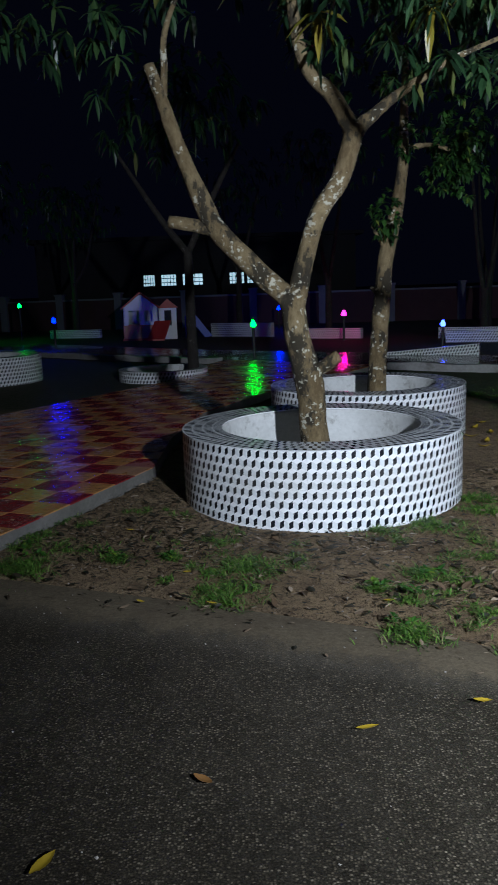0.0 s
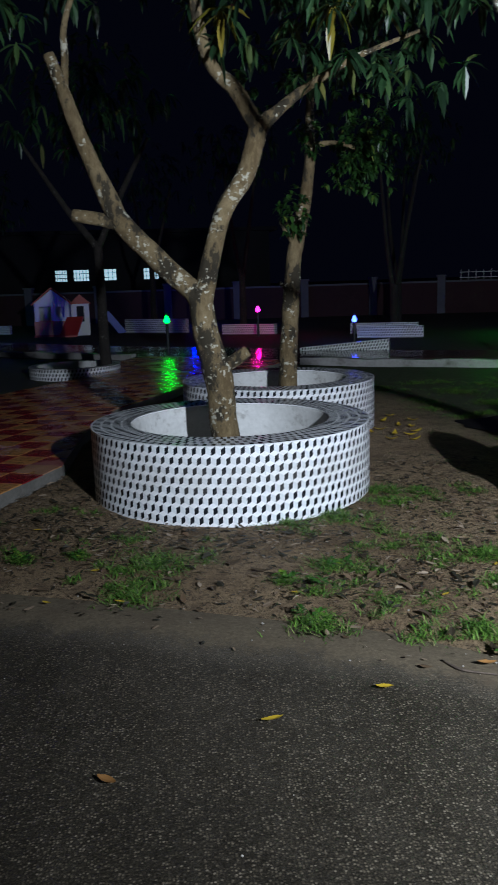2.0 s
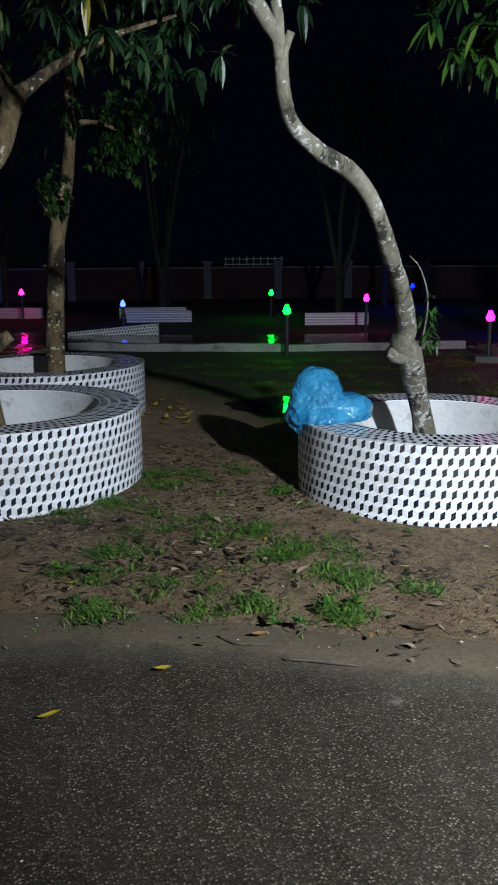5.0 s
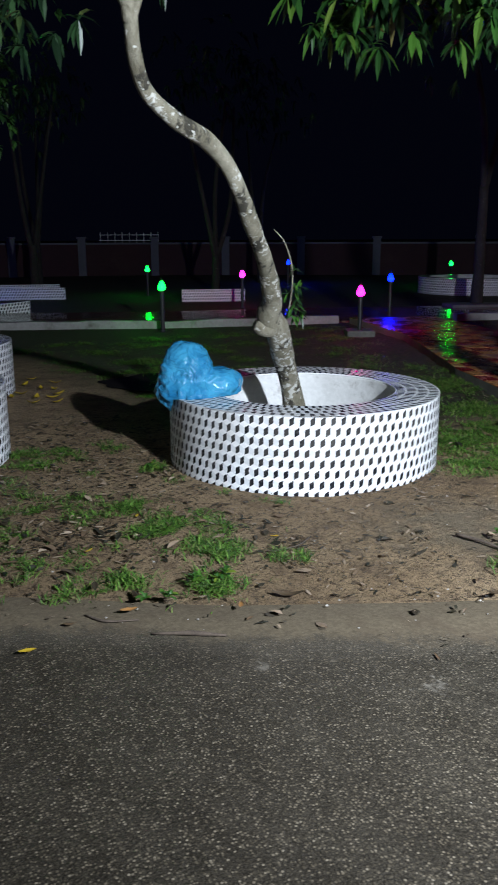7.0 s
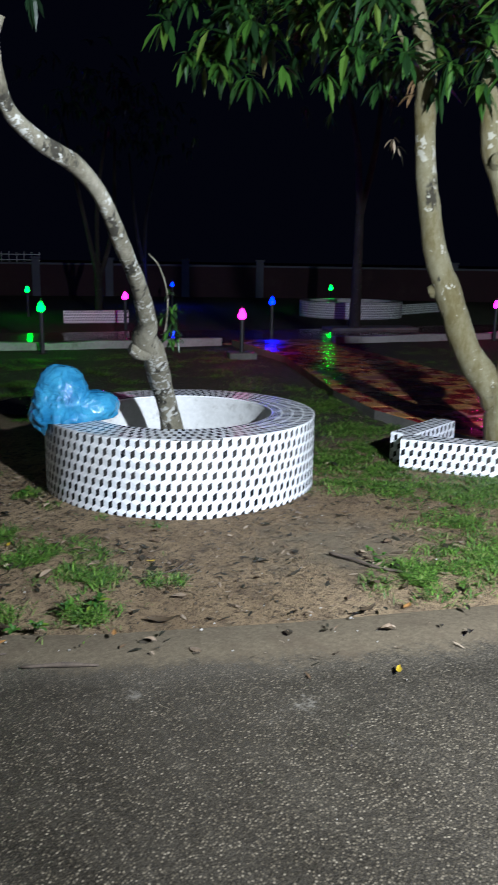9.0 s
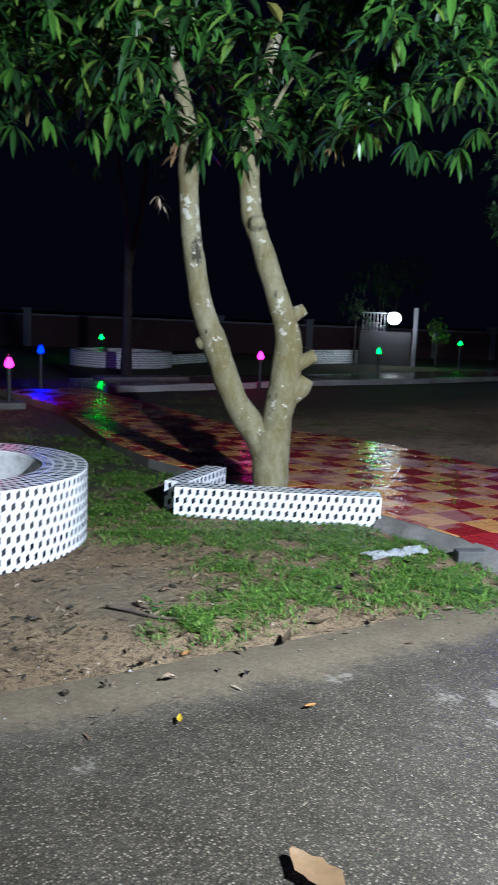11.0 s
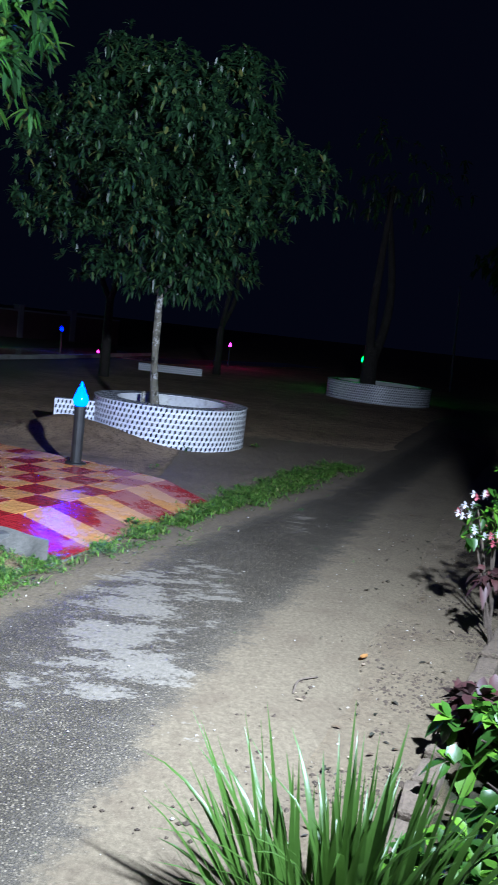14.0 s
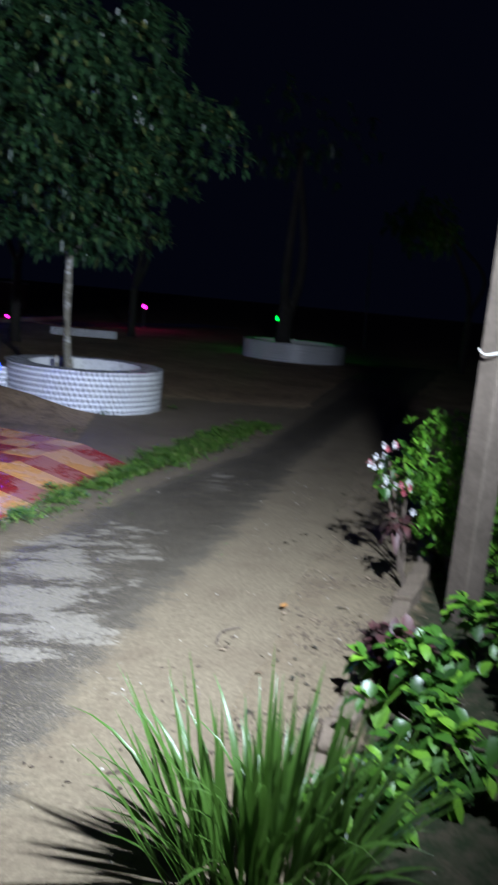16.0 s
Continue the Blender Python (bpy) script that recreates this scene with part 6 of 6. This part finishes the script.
def blades(v, f, x, y, r, count, low, high, wide):
    for _ in range(count):
        a, q = random.uniform(0, 2 * math.pi), min(1.7, abs(random.gauss(0, 0.62))) * r
        px, py = x + q * math.cos(a) * 1.15, y + q * math.sin(a)
        if noise.noise(Vector((px * 6, py * 6, 0))) + 0.6 * noise.noise(Vector((px * 17, py * 17, 3))) < -0.30 + 0.3 * (q / r) ** 2:
            continue
        w = random.uniform(0, 2 * math.pi)
        ln = random.uniform(low, high)
        up = random.uniform(0.25, 1.1)
        d = Vector((math.cos(w), math.sin(w), up)).normalized()
        s = Vector((-math.sin(w), math.cos(w), 0)) * wide * random.uniform(0.6, 1.2)
        p = Vector((px, py, 0.002 + 0.016 * noise.noise(Vector((px, py, 0)) * 1.3)))
        m = p + d * ln * 0.55
        e = m + (d + Vector((math.cos(w), math.sin(w), -0.9)) * 0.5).normalized() * ln * 0.5
        b = len(v)
        v += [tuple(p - s / 2), tuple(p + s / 2), tuple(m + s / 2), tuple(m - s / 2), tuple(e)]
        f += [(b, b + 1, b + 2, b + 3), (b + 3, b + 2, b + 4)]


random.seed(120)
v, f = [], []
for x, y, r in PATCH_A + PATCH_B:
    blades(v, f, x, y, r * 1.9, int(3500 * r * r) + 60, 0.02, 0.06, 0.004)
made = 0
while made < 300:
    x, y = random.uniform(-1.9, 3.4), random.uniform(2.7, 5.6)
    if away(x, y, ROAD_NORTH[2:14]) < 0.28 or inside(x, y, ROAD_NORTH + ROAD_SOUTH[::-1]) or inside(x, y, LEFT_WALK) or math.hypot(x - 0.357, y - 6.012) < 1.1 or math.hypot(x - 3.133, y - 4.567) < 1.0:
        continue
    if noise.noise(Vector((x * 1.5, y * 1.5, 8))) + 0.7 * noise.noise(Vector((x * 4, y * 4, 1))) < 0.12 or math.hypot(x - 2.9, y - 2.9) < 0.75:
        made += 0.05
        continue
    made += 1
    blades(v, f, x, y, random.uniform(0.05, 0.11), random.randint(20, 70), 0.02, 0.07, 0.0045)
for x, y, r in PATCH_A:
    blades(v, f, x, y, r * 1.1, int(26000 * r * r) + 160, 0.03, 0.09, 0.0055)
for x, y, r in PATCH_B:
    blades(v, f, x, y, r * 1.7, int(40000 * r * r) + 220, 0.03, 0.075, 0.006)
for x, y, r in PATCH_C:
    blades(v, f, x, y, r * 1.1, int(16000 * r * r) + 150, 0.05, 0.13, 0.008)
tagged(part("grass", (v, f), MAT_GRASS), "patches of short wet green grass on the sandy verge", "grass", kind="stuff")
v, f = [], []
for _ in range(170):
    x, y = random.uniform(1.6, 8.5), random.uniform(5.2, 11.5)
    if (x < 2.9 and y < 10) or inside(x, y, RIGHT_WALK) or math.hypot(x - 3.13, y - 4.57) < 1.2 or math.hypot(x - 1.08, y - 8.55) < 1.3 or (y - 5.2) + 0.6 * (x - 3.4) < 0.2:
        continue
    blades(v, f, x, y, random.uniform(0.15, 0.4), random.randint(150, 420), 0.03, 0.08, 0.006)
for _ in range(60):
    x, y = random.uniform(8.9, 12.0), random.uniform(4.5, 10.5)
    blades(v, f, x, y, random.uniform(0.15, 0.4), random.randint(40, 120), 0.03, 0.08, 0.006)
tagged(part("back_grass", (v, f), MAT_GRASS), "thin dim turf behind the planters", "grass", kind="stuff")

random.seed(130)
v, f = [], []
WEEDS = ((2.08, 4.80), (-1.62, 4.78), (-1.5, 4.6), (-1.72, 5.05), (-0.99, 4.51), (-0.67, 4.53), (0.45, 3.9), (0.5, 3.5), (1.6, 2.95), (1.5, 3.0), (1.25, 2.9), (5.5, 3.95), (5.62, 3.8), (9.75, 0.95), (10.75, 0.12), (8.3, 1.1), (5.05, 3.95), (0.78, 4.1), (5.95, 0.9), (0.62, 3.85), (3.05, 2.62))
for x, y in WEEDS:
    for k in range(4):
        rosette(v, f, (x + random.uniform(-0.05, 0.05), y + random.uniform(-0.05, 0.05), random.uniform(0.02, 0.07)), (random.uniform(-0.4, 0.4), random.uniform(-0.4, 0.4), 1), 6, random.uniform(0.03, 0.055), 0.3, 0.5)
tagged(part("weeds", (v, f), MAT_LEAF_ROUND), "small broad-leaved weeds in the sand", "weeds", kind="stuff")

random.seed(140)
v, f = [], []
made = 0
while made < 19000:
    x, y = random.uniform(-2.2, 6.2), random.uniform(0.6, 6.6)
    dn = away(x, y, ROAD_NORTH[2:14])
    if inside(x, y, ROAD_NORTH + ROAD_SOUTH[::-1]) and dn > 0.12:
        continue
    if inside(x, y, LEFT_WALK) or inside(x, y, RIGHT_WALK) or any(math.hypot(x - a, y - b) < r for a, b, r in ((0.357, 6.012, 1.06), (3.133, 4.567, 0.95), (1.079, 8.55, 1.05))):
        continue
    dens = (0.10 if math.hypot(x - 3.0, y - 2.8) < 0.9 else 0.22) + 1.6 * max(0, noise.noise(Vector((x * 1.1, y * 1.1, 5)))) * (0.4 + 1.2 * max(0, noise.noise(Vector((x * 4.5, y * 4.5, 2))) + 0.3)) + (0.55 if (x < 2.2 and y > 3.7) else 0) + (0.9 if x < 0.2 and y > 4.3 else 0)
    if random.random() > 0.8 * dens * min(1, (dn / 0.8) ** 2 + 0.04):
        continue
    made += 1
    ln = random.choice((0.008, 0.011, 0.015, 0.02, 0.026, 0.034, 0.05)) * random.uniform(0.7, 1.3)
    a = random.uniform(0, 2 * math.pi)
    leaf(v, f, (x, y, top_height(x, y) + random.uniform(0.004, 0.014)), (math.cos(a), math.sin(a), random.uniform(-0.05, 0.25)), ln, ln * random.choice((0.1, 0.16, 0.25, 0.4)), random.uniform(0, 0.15), random.uniform(-0.1, 0.15))
for _ in range(1500):
    x, y = random.uniform(2.4, 8.0), random.uniform(-2.6, 0.2)
    if y > -0.05 - 0.28 * (x - 2.4) + random.gauss(0, 0.12):
        continue
    a = random.uniform(0, 2 * math.pi)
    ln = random.choice((0.01, 0.015, 0.022, 0.035)) * random.uniform(0.7, 1.3)
    leaf(v, f, (x, y, top_height(x, y) + random.uniform(0.003, 0.012)), (math.cos(a), math.sin(a), random.uniform(-0.05, 0.2)), ln, ln * random.uniform(0.2, 0.6), random.uniform(0, 0.2), random.uniform(-0.3, 0.6))
made = 0
while made < 2600:
    x, y = random.uniform(-2.0, 5.2), random.uniform(1.7, 6.4)
    if inside(x, y, ROAD_NORTH + ROAD_SOUTH[::-1]) or inside(x, y, LEFT_WALK) or inside(x, y, RIGHT_WALK) or any(math.hypot(x - a, y - b) < r for a, b, r in ((0.357, 6.012, 1.07), (3.133, 4.567, 0.96))):
        continue
    dn = away(x, y, ROAD_NORTH[2:14])
    heap = max(0.0, 1 - math.hypot((x + 0.75) / 0.75, (y - 5.0) / 0.55)) * 2.2 + max(0.0, 1 - math.hypot((x - 0.45) / 0.8, (y - 4.62) / 0.32)) * 1.8 + max(0.0, 1 - math.hypot((x - 1.1) / 0.5, (y - 3.9) / 0.5))
    if random.random() > (0.10 + heap + (0.12 if x < 2.2 else 0) + 0.5 * max(0, noise.noise(Vector((x * 2.2, y * 2.2, 4))))) * min(1.0, dn / 0.5):
        continue
    made += 1
    a = random.uniform(0, 2 * math.pi)
    ln = random.choice((0.02, 0.028, 0.036, 0.05, 0.07)) * random.uniform(0.7, 1.3)
    leaf(v, f, (x, y, top_height(x, y) + random.uniform(0.006, 0.022)), (math.cos(a), math.sin(a), random.uniform(-0.1, 0.35)), ln, ln * random.choice((0.14, 0.3, 0.42, 0.55)), random.uniform(-0.1, 0.35), random.uniform(-0.6, 0.9), 0.12)
tagged(part("leaf_litter", (v, f), MAT_LITTER), "scattered dark leaf litter on the soil", "litter", kind="stuff")

random.seed(150)
v, f = [], []
for _ in range(1500):
    x, y = random.uniform(-2.0, 7.0), random.uniform(-1.6, 5.6)
    if inside(x, y, ROAD_NORTH + ROAD_SOUTH[::-1]) and random.random() < 0.8:
        continue
    s = random.choice((0.002, 0.003, 0.004, 0.006)) * random.uniform(0.7, 1.4)
    z = top_height(x, y) + 0.001
    b = len(v)
    pts = [(s, 0, 0), (-s, 0.2 * s, 0), (0, s, 0), (0.1 * s, -s, 0), (0, 0, 0.8 * s), (0, 0, -s)]
    v += [(x + p[0] * random.uniform(0.7, 1.2), y + p[1] * random.uniform(0.7, 1.2), z + p[2]) for p in pts]
    f += [(b + i, b + j, b + k) for i, j, k in ((0, 2, 4), (2, 1, 4), (1, 3, 4), (3, 0, 4), (2, 0, 5), (1, 2, 5), (3, 1, 5), (0, 3, 5))]
cv, cf = [], []
for _ in range(5200):
    x = random.uniform(2.3, 7.0)
    y = float(np.interp(x, BED_EDGE[0], BED_EDGE[1])) + abs(random.gauss(0, 0.33)) + 0.05
    if noise.noise(Vector((x * 3.1, y * 3.1, 9))) < -0.02 or y > float(np.interp(x, [p[0] for p in ROAD_SOUTH], [p[1] for p in ROAD_SOUTH])) + 0.1:
        continue
    s = random.choice((0.003, 0.004, 0.005, 0.007, 0.010)) * random.uniform(0.7, 1.4)
    z, b = top_height(x, y), len(cv)
    cv += [(x + p[0] * s * random.uniform(0.6, 1.5), y + p[1] * s * random.uniform(0.6, 1.5), z + p[2] * s) for p in ((1, 0.1, 0), (-1, 0.2, 0), (0, 1, 0.1), (0.1, -1, 0), (0, 0, 0.8), (0, 0, -1))]
    cf += [(b + i, b + j, b + k) for i, j, k in ((0, 2, 4), (2, 1, 4), (1, 3, 4), (3, 0, 4), (2, 0, 5), (1, 2, 5), (3, 1, 5), (0, 3, 5))]
tagged(part("soil_crumbs", (cv, cf), surface("damp_clod", (0.030, 0.021, 0.014), (0.085, 0.060, 0.039), 25, 0.95, 160)), "damp brown crumbs of soil along the garden edge", "soil", kind="stuff")
tagged(part("pebbles", (v, f), surface("pale_grit", (0.22, 0.2, 0.17), (0.48, 0.45, 0.40), 30, 0.9, 200)), "small pale pebbles and grit on the ground", "pebbles", kind="stuff")
